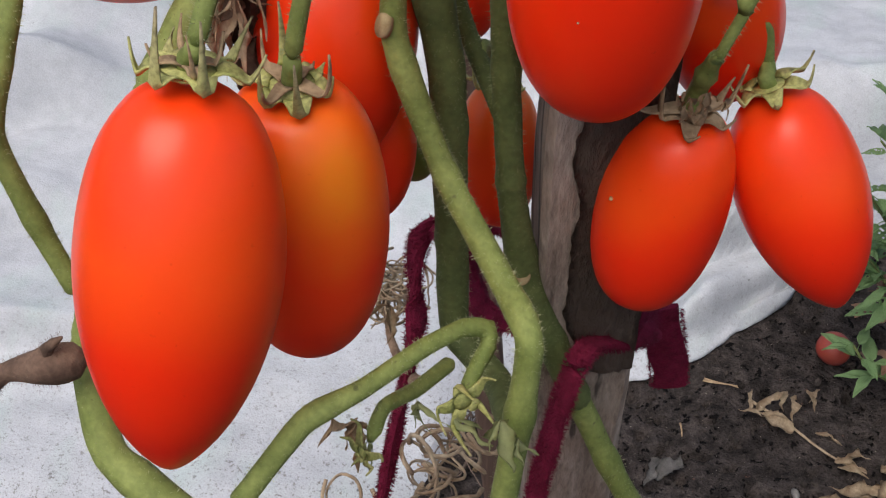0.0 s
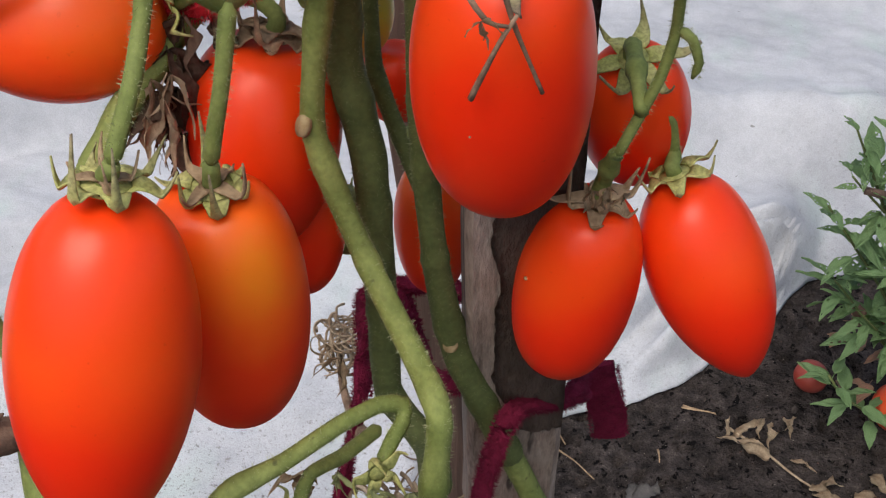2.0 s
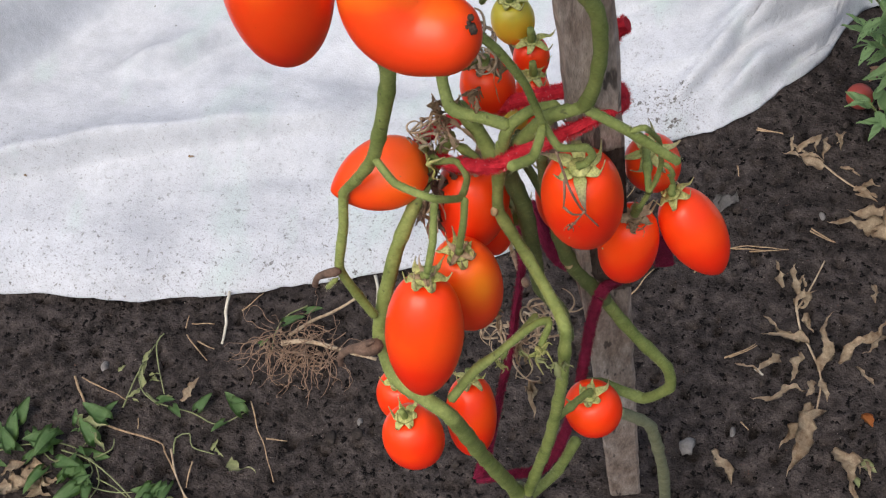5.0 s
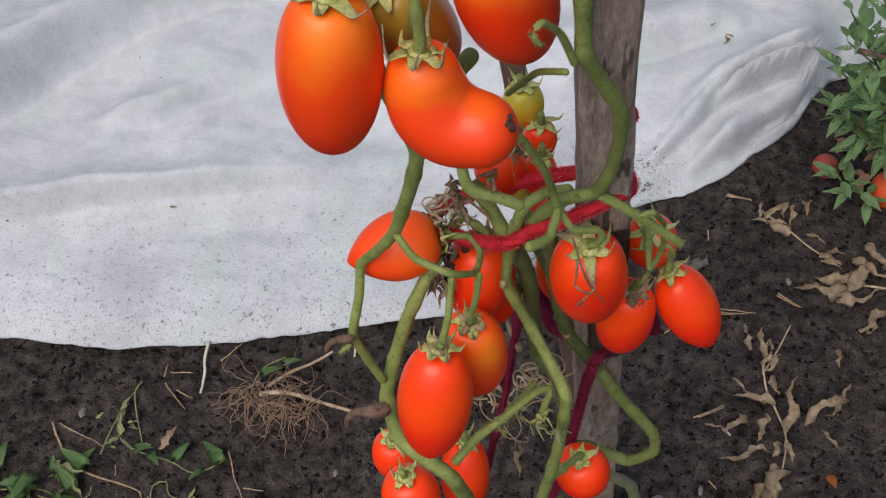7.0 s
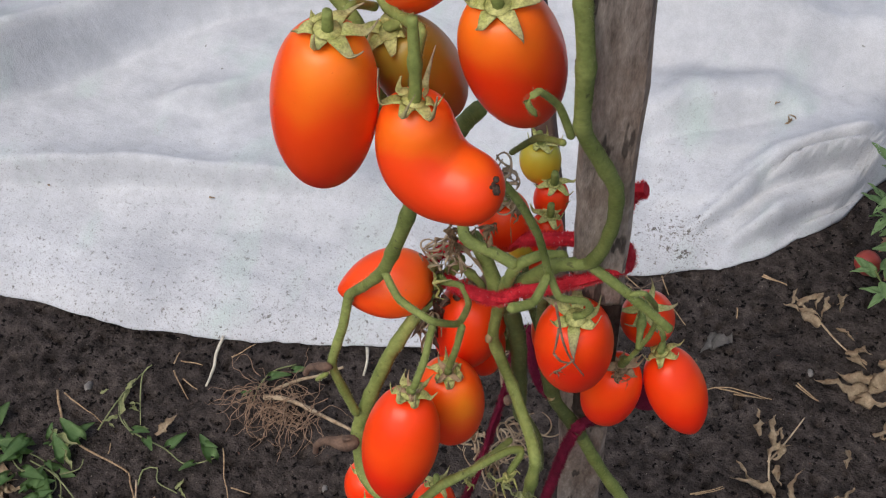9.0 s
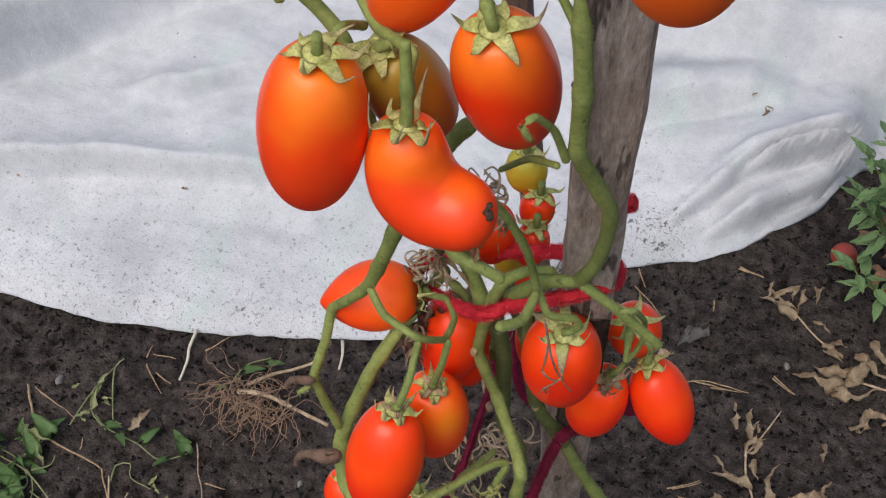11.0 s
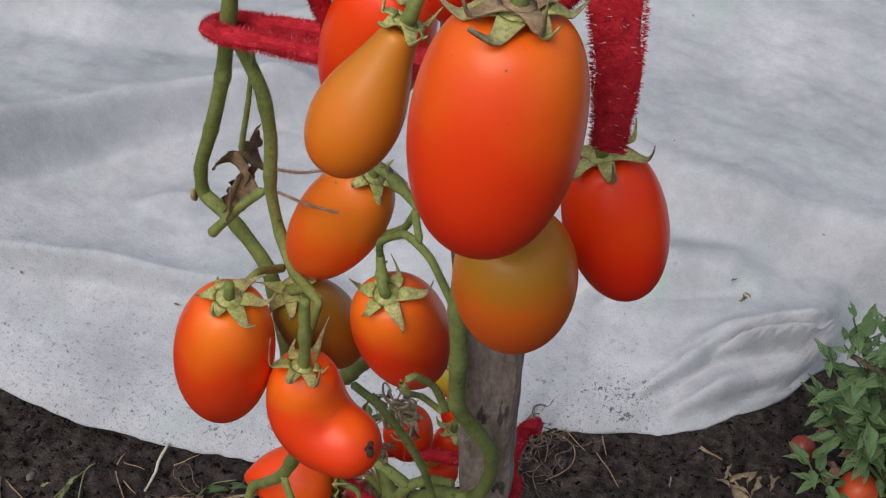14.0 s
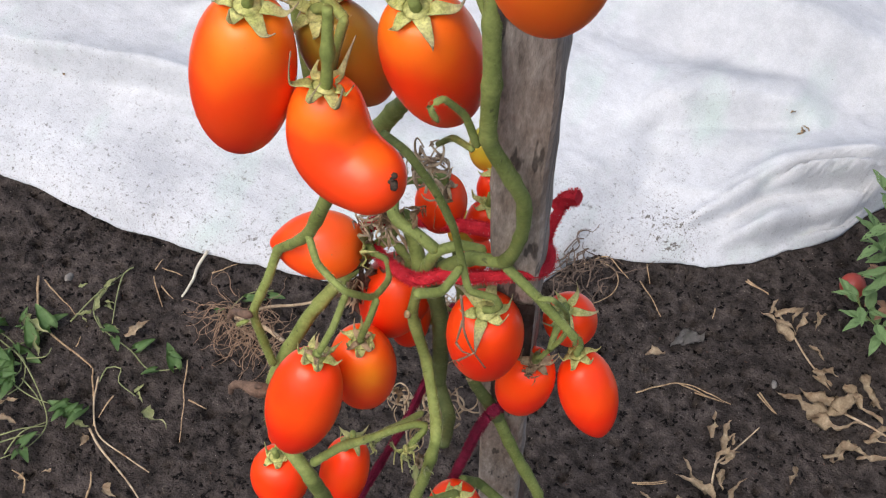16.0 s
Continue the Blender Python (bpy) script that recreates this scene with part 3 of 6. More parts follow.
stem("main_stem", "woody", 0.0088, 0.0097, [(0.016, 0.335, 0.572), (0.018, 0.345, 0.400), (0.022, 0.365, 0.200), (0.025, 0.380, -0.030)])
stem("truss_stem", "stem", 0.0036, 0.0024, [(0.002, 0.285, 0.865), (0.019, 0.300, 0.889), (0.032, 0.315, 0.890), (0.046, 0.331, 0.894), (0.055, 0.342, 0.893), (0.061, 0.347, 0.889), (0.062, 0.344, 0.885), (0.060, 0.338, 0.882), (0.058, 0.330, 0.878)])
stem("main_stem", "stem", (0.0042, 0.0046, 0.0044, 0.0040, 0.0052), 0, [(0.074, 0.365, 1.432), (0.079, 0.356, 1.400), (0.081, 0.352, 1.374), (0.083, 0.347, 1.350), (0.087, 0.345, 1.317), (0.087, 0.348, 1.265), (0.095, 0.356, 1.234), (0.103, 0.366, 1.201), (0.102, 0.375, 1.160), (0.096, 0.382, 1.119), (0.087, 0.388, 1.090), (0.065, 0.388, 1.074), (0.041, 0.395, 1.031)])
stem("truss_stem", "stem", 0.0036, 0.0040, [(-0.010, 0.420, 1.077), (-0.007, 0.410, 1.065), (-0.000, 0.397, 1.060), (0.008, 0.395, 1.057), (0.022, 0.393, 1.058), (0.040, 0.388, 1.060)])
stem("side_shoot", "stem", 0.0036, 0.0036, [(0.070, 0.397, 1.075), (0.052, 0.397, 1.066), (0.041, 0.391, 1.059), (0.036, 0.388, 1.048), (0.030, 0.3885, 1.015), (0.026, 0.388, 0.990)])
stem("dead_spur", "dead", 0.0035, 0.0017, [(-0.073, 0.326, 0.955), (-0.081, 0.326, 0.951), (-0.095, 0.330, 0.934), (-0.101, 0.330, 0.919)])
stem("dead_spur", "dead", (0.0056, 0.0060, 0.0046, 0.0032, 0.0028, 0.0024, 0.0022, 0.0023), 0, [(-0.0500, 0.309, 0.889), (-0.0575, 0.304, 0.8895), (-0.0628, 0.303, 0.888), (-0.0683, 0.303, 0.886), (-0.0742, 0.303, 0.883), (-0.0795, 0.303, 0.877), (-0.0845, 0.303, 0.867), (-0.0870, 0.303, 0.852)])
stem("dead_spur", "dead", 0.0025, 0.0012, [(-0.058, 0.305, 0.889), (-0.058, 0.303, 0.897), (-0.052, 0.303, 0.903)])
stem("side_shoot", "stem", 0.0020, 0.0015, [(-0.076, 0.325, 0.947), (-0.081, 0.323, 0.942), (-0.086, 0.322, 0.934)])
stem("side_shoot", "stem", 0.0017, 0.0012, [(-0.064, 0.380, 1.350), (-0.056, 0.380, 1.391), (-0.050, 0.380, 1.429)])
stem("dry_tendril", "brown", 0.0008, 0.0006, [(-0.031, 0.365, 1.369), (-0.010, 0.355, 1.389), (0.009, 0.350, 1.407)])
stem("dry_tendril", "brown", 0.0008, 0.0006, [(-0.032, 0.365, 1.351), (-0.006, 0.355, 1.367), (0.015, 0.350, 1.379)])
stem("side_shoot", "stem", 0.0056, 0.0052, [(-0.000, 0.407, 1.050), (0.005, 0.407, 1.040), (0.011, 0.405, 1.028), (0.019, 0.400, 1.014), (0.027, 0.391, 1.004)])
stem("side_shoot", "stem", 0.0034, 0.0029, [(0.088, 0.388, 1.087), (0.113, 0.391, 1.065), (0.1429, 0.3958, 1.0318)])
stem("truss_stem", "stem", 0.0026, 0.0021, [(-0.039, 0.355, 1.057), (-0.023, 0.343, 1.049), (0.002, 0.337, 1.047), (0.013, 0.353, 1.026), (0.011, 0.375, 1.016), (-0.001, 0.390, 1.010), (-0.023, 0.397, 0.993)])
stem("truss_stem", "stem", 0.0025, 0.0024, [(0.003, 0.337, 1.045), (0.002, 0.331, 1.032), (0.003, 0.320, 1.023), (-0.000, 0.307, 1.006)])
stem("truss_stem", "stem", 0.0025, 0.0024, [(0.016, 0.353, 1.027), (0.014, 0.347, 1.006), (0.009, 0.343, 0.980)])
stem("truss_stem", "stem", 0.0027, 0.0024, [(-0.001, 0.385, 1.162), (0.023, 0.375, 1.172), (0.045, 0.372, 1.154), (0.058, 0.374, 1.122), (0.065, 0.376, 1.084), (0.0757, 0.368, 1.073), (0.0898, 0.3765, 1.0640), (0.093, 0.378, 1.054), (0.088, 0.378, 1.044)])
stem("truss_stem", "stem", 0.0027, 0.0034, [(0.066, 0.374, 1.086), (0.0634, 0.3543, 1.0802), (0.0525, 0.3394, 1.0882)])
stem("truss_stem", "stem", 0.0019, 0.0018, [(0.114, 0.388, 1.069), (0.122, 0.393, 1.068), (0.128, 0.407, 1.037), (0.128, 0.419, 0.995), (0.125, 0.417, 0.977), (0.115, 0.410, 0.951)])
stem("truss_stem", "stem", 0.0020, 0.0021, [(0.1231, 0.4433, 0.949), (0.129, 0.447, 0.940), (0.1315, 0.4501, 0.924)])
stem("truss_stem", "stem", 0.0023, 0.0016, [(0.083, 0.345, 1.258), (0.077, 0.340, 1.285), (0.070, 0.330, 1.304), (0.066, 0.325, 1.300), (0.071, 0.325, 1.292)])
stem("truss_stem", "stem", 0.0019, 0.0018, [(0.078, 0.350, 1.246), (0.058, 0.365, 1.224), (0.032, 0.395, 1.164)])
stem("main_stem", "stem", 0.0052, 0.0060, [(0.013, 0.395, 1.196), (-0.004, 0.405, 1.160), (-0.020, 0.413, 1.122), (-0.027, 0.417, 1.104)])
stem("truss_stem", "stem", (0.0036, 0.0036, 0.0032, 0.0027), 0, [(-0.067, 0.388, 1.427), (-0.058, 0.382, 1.425), (-0.047, 0.380, 1.403), (-0.044, 0.380, 1.372), (-0.044, 0.376, 1.334), (-0.036, 0.370, 1.310), (-0.020, 0.358, 1.298), (0.006, 0.343, 1.307)])
stem("truss_stem", "stem", 0.0025, 0.0025, [(0.006, 0.343, 1.309), (0.003, 0.337, 1.286), (0.000, 0.335, 1.256)])
stem("truss_stem", "stem", 0.0024, 0.0022, [(-0.028, 0.360, 1.294), (-0.027, 0.335, 1.319), (-0.032, 0.317, 1.310)])
stem("truss_stem", "stem", 0.0025, 0.0029, [(-0.049, 0.377, 1.330), (-0.063, 0.370, 1.312), (-0.076, 0.360, 1.292)])
stem("truss_stem", "stem", 0.0021, 0.0019, [(0.081, 0.350, 1.344), (0.064, 0.353, 1.372), (0.048, 0.357, 1.376), (0.032, 0.360, 1.355), (0.033, 0.365, 1.311)])
stem("truss_stem", "stem", 0.0020, 0.0017, [(0.057, 0.355, 1.377), (0.049, 0.365, 1.388), (0.065, 0.370, 1.404)])
stem("truss_stem", "stem", 0.0020, 0.0017, [(0.049, 0.365, 1.386), (0.040, 0.370, 1.362), (0.025, 0.375, 1.343), (0.020, 0.380, 1.368)])
stem("truss_stem", "stem", 0.0018, 0.0013, [(0.128, 0.419, 0.995), (0.133, 0.4186, 0.992), (0.136, 0.4186, 0.984), (0.1346, 0.4186, 0.978)])
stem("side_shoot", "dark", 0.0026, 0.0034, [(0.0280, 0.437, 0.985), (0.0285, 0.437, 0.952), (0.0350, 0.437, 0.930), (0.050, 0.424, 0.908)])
stem("truss_stem", "stem", 0.0026, 0.0024, [(0.0438, 0.3750, 0.8413), (0.0362, 0.3550, 0.8469), (0.0301, 0.3400, 0.8537), (0.0273, 0.3320, 0.8453)])


# ---- fruits ----
def calyx(parent, mat, r, sepals, curl, rng, long=1.0, name="calyx"):
    """A star of narrow pointed sepals round a small disc; their dry tips curl up. Each sepal is a part of the calyx."""
    r0, z0 = 0.27 * r, 0.0006
    rim = [Vector((r0 * math.cos(a), r0 * math.sin(a), z0)) for a in [math.pi * k / sepals for k in range(2 * sepals)]]
    bm = bmesh.new()
    hub, edge = bm.verts.new((0, 0, 0.0018)), [bm.verts.new(v) for v in rim]
    for k in range(2 * sepals):
        bm.faces.new((hub, edge[k], edge[(k + 1) % (2 * sepals)]))
    bmesh.ops.recalc_face_normals(bm, faces=bm.faces[:])
    bmesh.ops.solidify(bm, geom=bm.faces[:], thickness=0.0006)
    disc = part(name, bm, mat, parent)
    for i in range(sepals):
        bm = bmesh.new()
        a = math.pi * (2 * i + 1) / sepals + rng.uniform(-0.12, 0.12)
        length = r * rng.uniform(0.50, 1.12) * long
        lift, tilt, roll = curl * rng.uniform(0.1, 1.6), rng.uniform(-0.35, 0.35), rng.uniform(-0.9, 0.9)
        out, side = Vector((math.cos(a), math.sin(a), 0)), Vector((-math.sin(a), math.cos(a), 0))
        trio = [bm.verts.new(rim[(2 * i + k) % (2 * sepals)] * 0.97) for k in range(3)]
        for j in range(1, 12):
            t = j / 11
            wide = r * 0.145 * (1 - t) ** 1.2 * (1 + 0.5 * t) + 0.00055 * (1 - 0.6 * t)
            up = -0.15 * r * min(1, t * 1.6) ** 2 + lift * r * max(0, t - 0.40) ** 2 * 2.3
            p = out * (r0 + (length - r0) * t * (1 - 0.35 * lift * max(0, t - 0.45))) + side * (tilt * length * t * t * 0.7 + roll * length * max(0, t - 0.6) ** 2) + Vector((0, 0, up + z0))
            twist = tilt * t * 1.5 + roll * max(0, t - 0.5)
            fold = 0.25 + 0.8 * t
            row = [bm.verts.new(p + side * (wide * q * math.cos(twist)) + Vector((0, 0, wide * (fold * abs(q) + q * math.sin(twist))))) for q in (-1, 0, 1)]
            for k in range(2):
                bm.faces.new((trio[k], row[k], row[k + 1], trio[k + 1]))
            trio = row
        bmesh.ops.recalc_face_normals(bm, faces=bm.faces[:])
        bmesh.ops.solidify(bm, geom=bm.faces[:], thickness=0.0006)
        part("sepal", bm, mat, disc)
    return disc


def fruit_mesh(r, length, point, waist, lobes, rng, blunt=0.0):
    """A plum tomato hanging down from the origin: point 0 round to 1 pointed, waist narrows the neck, blunt squares the ends."""
    bm = bmesh.new()
    n, m = 46, 48
    ph, ph2 = rng.uniform(0, 6.3), rng.uniform(0, 6.3)
    rings = []
    for i in range(1, n):
        t = i / n
        a = math.pi * t
        ex = 0.78 - 0.20 * blunt if t < 0.5 else 0.78 - 0.20 * blunt * (1 - point) + 0.10 * point
        w = math.sin(math.pi * t ** (1 - 0.10 * point)) ** ex
        w *= 1 - waist * math.exp(-((t - 0.25) / 0.25) ** 2)
        if point > 0:
            u = max(0, (t - 0.45) / 0.55)
            w *= 1 - 0.30 * point * u ** 1.2
        z = -length * (0.5 - 0.5 * math.cos(a))
        z = -length * (0.55 * (-z / length) + 0.45 * t) if point > 0.5 else z
        z -= 0.13 * r * math.exp(-(w / 0.40) ** 2) * (1 if t < 0.5 else 0)
        z -= 0.14 * r * point * math.exp(-(w / 0.30) ** 2) * (1 if t > 0.5 else 0)
        ring = []
        for k in range(m):
            b = 2 * math.pi * k / m
            rr = r * w * (1 + lobes * (0.6 * math.cos(2 * b + ph) + 0.4 * math.cos(3 * b + ph2)) * (0.4 + (1 - t)))
            rr *= 1 - 0.05 * max(0, math.cos(5 * b + ph)) * max(0, 1 - t / 0.22)
            q = Vector((rr * math.cos(b), rr * math.sin(b), z))
            ring.append(bm.verts.new(q + q.normalized() * (0.011 * r * noise.noise(q * 34 + Vector((ph, 0, 0))))))
        rings.append(ring)
    top, end = bm.verts.new((0, 0, -0.13 * r)), bm.verts.new((0, 0, -length - 0.15 * r * point))
    for k in range(m):
        bm.faces.new((top, rings[0][k], rings[0][(k + 1) % m]))
        bm.faces.new((end, rings[-1][(k + 1) % m], rings[-1][k]))
    for u, v in zip(rings, rings[1:]):
        for k in range(m):
            bm.faces.new((u[k], v[k], v[(k + 1) % m], u[(k + 1) % m]))
    bmesh.ops.recalc_face_normals(bm, faces=bm.faces[:])
    return bm


def tomato(centre, axis, r, length, mat, label, point=0.3, waist=0.0, lobes=0.02, skin_of_star=CALYX, sepals=6, curl=0.6, long=1.0, spin=0.0, star=True, blunt=0.3, withered=0.0):
    rng = random.Random(round(abs(centre[0]) * 1e4) + round(centre[2] * 1e4))
    axis = Vector(axis).normalized()
    ob = mesh_object("tomato", fruit_mesh(r, length, point, waist, lobes, rng, blunt), mat)
    turn = (-axis).to_track_quat("Z", "Y").to_matrix().to_4x4() @ pose(0, 0, 0, 0, 0, spin)
    ob.matrix_world = Matrix.Translation(Vector(centre) - axis * (length / 2)) @ turn
    tagged(ob, label, "tomato", "tomatoes on the plant")
    if star:
        calyx(ob, skin_of_star, max(r, 0.018), sepals, curl, rng, long)
        if withered:
            dry = calyx(ob, HUSK, max(r, 0.018) * withered, 4, 1.0, rng, 1.35, "dry_calyx_rim")
            dry.location.z = 0.0016
        # the jointed stalk reaches to the nearest stem above
        back = ob.matrix_world.inverted()
        near = [back @ q for q in LINES]
        near = [q for q in near if q.z > 0.006 and q.length < 0.055 and q.z > 0.45 * q.length]
        goal = min(near, key=lambda q: q.length) if near else Vector((0.0008, 0.0005, 0.012))
        pts = spline([Vector((0, 0, -0.001)), Vector((0, 0, min(0.008, goal.length * 0.45))), goal.lerp(Vector((0, 0, goal.length)), 0.12), goal], 0.002) if goal.length > 0.014 else [Vector((0, 0, -0.001)), Vector((0, 0, 0.004)), goal * 0.7, goal]
        bm = bmesh.new()
        tube(bm, pts, lambda t: 0.0031 - 0.0007 * t + 0.0013 * math.exp(-((t - 0.55) / 0.07) ** 2), 8, 0.1)
        part("pedicel", bm, STEM, ob)
    return ob


def blemish(ob, *marks):
    """Small corky marks on the skin."""
    back = ob.matrix_world.inverted()
    for at, r, mat in marks:
        bm = bmesh.new()
        bmesh.ops.create_icosphere(bm, subdivisions=2, radius=r * 0.7)
        for v in bm.verts:
            v.co *= 1 + 0.35 * noise.noise(v.co * 900)
        p = part("blemish", bm, mat, ob)
        p.location = back @ Vector(at)


def eye_spot(ob, at, r):
    """A dark ring with a pale middle, pressed on the skin near the given place."""
    p = ob.matrix_basis.inverted() @ Vector(at)
    near = min(ob.data.vertices, key=lambda v: (v.co - p).length)
    place, normal = near.co, near.normal
    bm, rings = bmesh.new(), 18
    rows = []
    for k in range(rings):
        a = 2 * math.pi * k / rings
        wob = 1 + 0.12 * math.sin(3 * a + 1)
        rows.append([bm.verts.new(((r * q * wob) * math.cos(a) * 0.62, (r * q * wob) * math.sin(a), h)) for q, h in ((1.0, -0.0004), (0.85, 0.0005), (0.62, 0.0003), (0.5, -0.0004))])
    for i in range(rings):
        for k in range(3):
            bm.faces.new((rows[i][k], rows[(i + 1) % rings][k], rows[(i + 1) % rings][k + 1], rows[i][k + 1]))
    spot = part("blemish", bm, SCAR, ob, "dark ring-shaped blemish")
    spot.matrix_basis = Matrix.Translation(place) @ normal.to_track_quat("Z", "Y").to_matrix().to_4x4()


tomato((-0.0074, 0.2932, 0.9431), (-0.080, -0.247, -0.966), 0.0262, 0.1136, RED, "glossy long red plum tomato with a pointed tip", point=0.55, blunt=0.8, long=0.66, curl=1.0, withered=0.42)
tomato((0.0052, 0.3498, 0.9171), (-0.042, 0.084, -0.996), 0.0248, 0.1038, GOLD, "orange-red plum tomato with a yellow cheek", point=0.2, blunt=0.8, long=0.62, curl=1.1, withered=0.5)
blemish(tomato((0.0831, 0.3844, 0.9930), (-0.030, 0.157, -0.988), 0.0270, 0.0967, RED, "large red plum tomato under the tie with a dry twig", point=0.1, lobes=0.03, long=1.15, blunt=0.7), ((0.0803, 0.3542, 0.9938), 0.0005, HUSK))
blemish(tomato((0.1042, 0.4215, 0.8819), (-0.125, 0.045, -0.990), 0.0219, 0.0846, RED, "red plum tomato with withered grey sepals", skin_of_star=HUSK, point=0.1, curl=0.9, blunt=0.8, withered=0.7, long=0.7), ((0.0887, 0.4075, 0.8950), 0.0011, CUT))
tomato((0.1511, 0.4382, 0.8811), (0.413, -0.109, -0.904), 0.0223, 0.0880, RED, "red plum tomato with a pointed tip on an outer truss", point=0.6, blunt=0.9)
tomato((0.1155, 0.4610, 0.9306), (0.050, 0.350, -0.920), 0.0198, 0.0660, RED, "small round red tomato with yellow-green sepals", point=0.1, long=1.2)
blemish(tomato((-0.0535, 0.3835, 0.9915), (-0.900, -0.380, -0.190), 0.0252, 0.0680, SUNNY, "orange-red plum tomato lying sideways with a pointed tip", point=0.65, blunt=0.6), ((-0.0339, 0.3725, 1.0104), 0.0005, HUSK))
blemish(tomato((-0.0340, 0.3089, 1.2707), (-0.112, -0.051, -0.992), 0.0273, 0.1086, WARM, "orange-red plum tomato with a golden shoulder", point=0.3, long=0.95), ((-0.0279, 0.2899, 1.2875), 0.0006, HUSK))
tomato((-0.007, 0.363, 1.252), (0.19, 0.32, -0.93), 0.0223, 0.0866, GREENISH, "half-ripe green and orange plum tomato", lobes=0.03)
tomato((0.0449, 0.3647, 1.2786), (0.065, 0.263, -0.963), 0.0258, 0.1067, AMBER, "orange-red blunt plum tomato with long sepals", lobes=0.03, long=1.1)
blemish(tomato((-0.002, 0.375, 1.334), (-0.39, -0.07, -0.92), 0.0226, 0.0991, ORANGE, "orange ripening plum tomato hanging aslant", curl=0.4, long=0.8, lobes=0.03), ((0.0022, 0.3677, 1.3760), 0.0011, CUT))
tomato((0.1290, 0.2960, 1.4655), (-0.02, 0.18, -0.98), 0.0244, 0.0810, SHOULDER, "orange plum tomato with a green shoulder", star=False)
blemish(tomato((0.124, 0.272, 1.571), (0.03, -0.23, -0.97), 0.0282, 0.0894, AMBER, "very large red plum tomato high on the plant", lobes=0.03, blunt=0.9, long=0.8, curl=0.4, withered=0.8), ((0.1296, 0.2616, 1.6110), 0.0006, HUSK))
tomato((0.151, 0.345, 1.462), (0.30, 0.01, -0.95), 0.0211, 0.0766, RED, "red plum tomato with long green sepals and black tips", long=1.5)
tomato((0.067, 0.288, 1.542), (-0.23, -0.44, -0.87), 0.0182, 0.0634, PEAR, "pear-shaped ochre orange tomato", waist=0.42, point=0.0)
tomato((0.0217, 0.3720, 1.4760), (-0.26, 0.02, -0.965), 0.0238, 0.0920, RED, "red tomato behind a pear-shaped orange one")
tomato((0.068, 0.350, 1.549), (-0.13, 0.15, -0.98), 0.0109, 0.0417, RED, "red tomato hidden high behind the largest one")
tomato((-0.048, 0.301, 0.742), (0.10, -0.10, -0.99), 0.0241, 0.0594, RED, "round red tomato low on the plant", point=0.0, long=0.8)
tomato((-0.018, 0.349, 0.687), (0.04, -0.41, -0.91), 0.0215, 0.0790, RED, "red tomato low on the plant behind a burgundy tie")
tomato((0.080, 0.376, 0.684), (0.08, 0.05, -1.00), 0.0238, 0.0535, RED, "small round red tomato low on the plant", point=0.0)
tomato((-0.087, 0.365, 0.668), (-0.00, -0.00, -1.00), 0.0216, 0.0563, RED, "round red tomato half hidden low on the plant", point=0.0)
eye_spot(tomato((-0.0010, 0.4020, 0.9410), (-0.131, -0.159, -0.979), 0.0266, 0.0800, DEEP, "red plum tomato with a dark ring-shaped blemish behind the stems", skin_of_star=HUSK, lobes=0.04, long=0.62, curl=0.25, withered=0.7), (-0.0100, 0.3975, 0.9690), 0.0030)
tomato((0.0235, 0.4780, 0.9180), (0.05, -0.10, -0.99), 0.0135, 0.0320, RED, "red tomato seen between the stems", star=False)
tomato((0.0125, 0.4750, 0.9480), (-0.05, -0.05, -1.00), 0.0120, 0.0330, YELLOW, "yellow ripening tomato seen between the stems", star=False)
tomato((0.0075, 0.4100, 0.9000), (0.010, -0.140, -0.990), 0.0160, 0.0536, DEEP, "deep red plum tomato with a dried flower end", star=False)
tomato((0.009, 0.445, 1.018), (0.00, 0.03, -1.00), 0.0187, 0.0519, DEEP, "deep red tomato behind dried leaves", skin_of_star=HUSK)
tomato((0.027, 0.490, 0.997), (-0.07, -0.07, -1.00), 0.0129, 0.0333, RED, "small bright red tomato beside the stake")
tomato((0.031, 0.469, 0.983), (-0.08, -0.20, -0.98), 0.0129, 0.0359, RED, "bright red tomato beside the stake")
tomato((0.013, 0.504, 1.018), (0.04, -0.04, -1.00), 0.0151, 0.0369, YELLOW, "small yellow-green tomato beside the stake")
tomato((0.041, 0.465, 0.860), (0.06, -0.22, -0.97), 0.0155, 0.0578, WARM, "orange tomato hidden behind the stems")
tomato((0.016, 0.435, 0.879), (0.00, -0.01, -1.00), 0.0084, 0.0204, UNRIPE, "small green tomato hidden behind a red one")


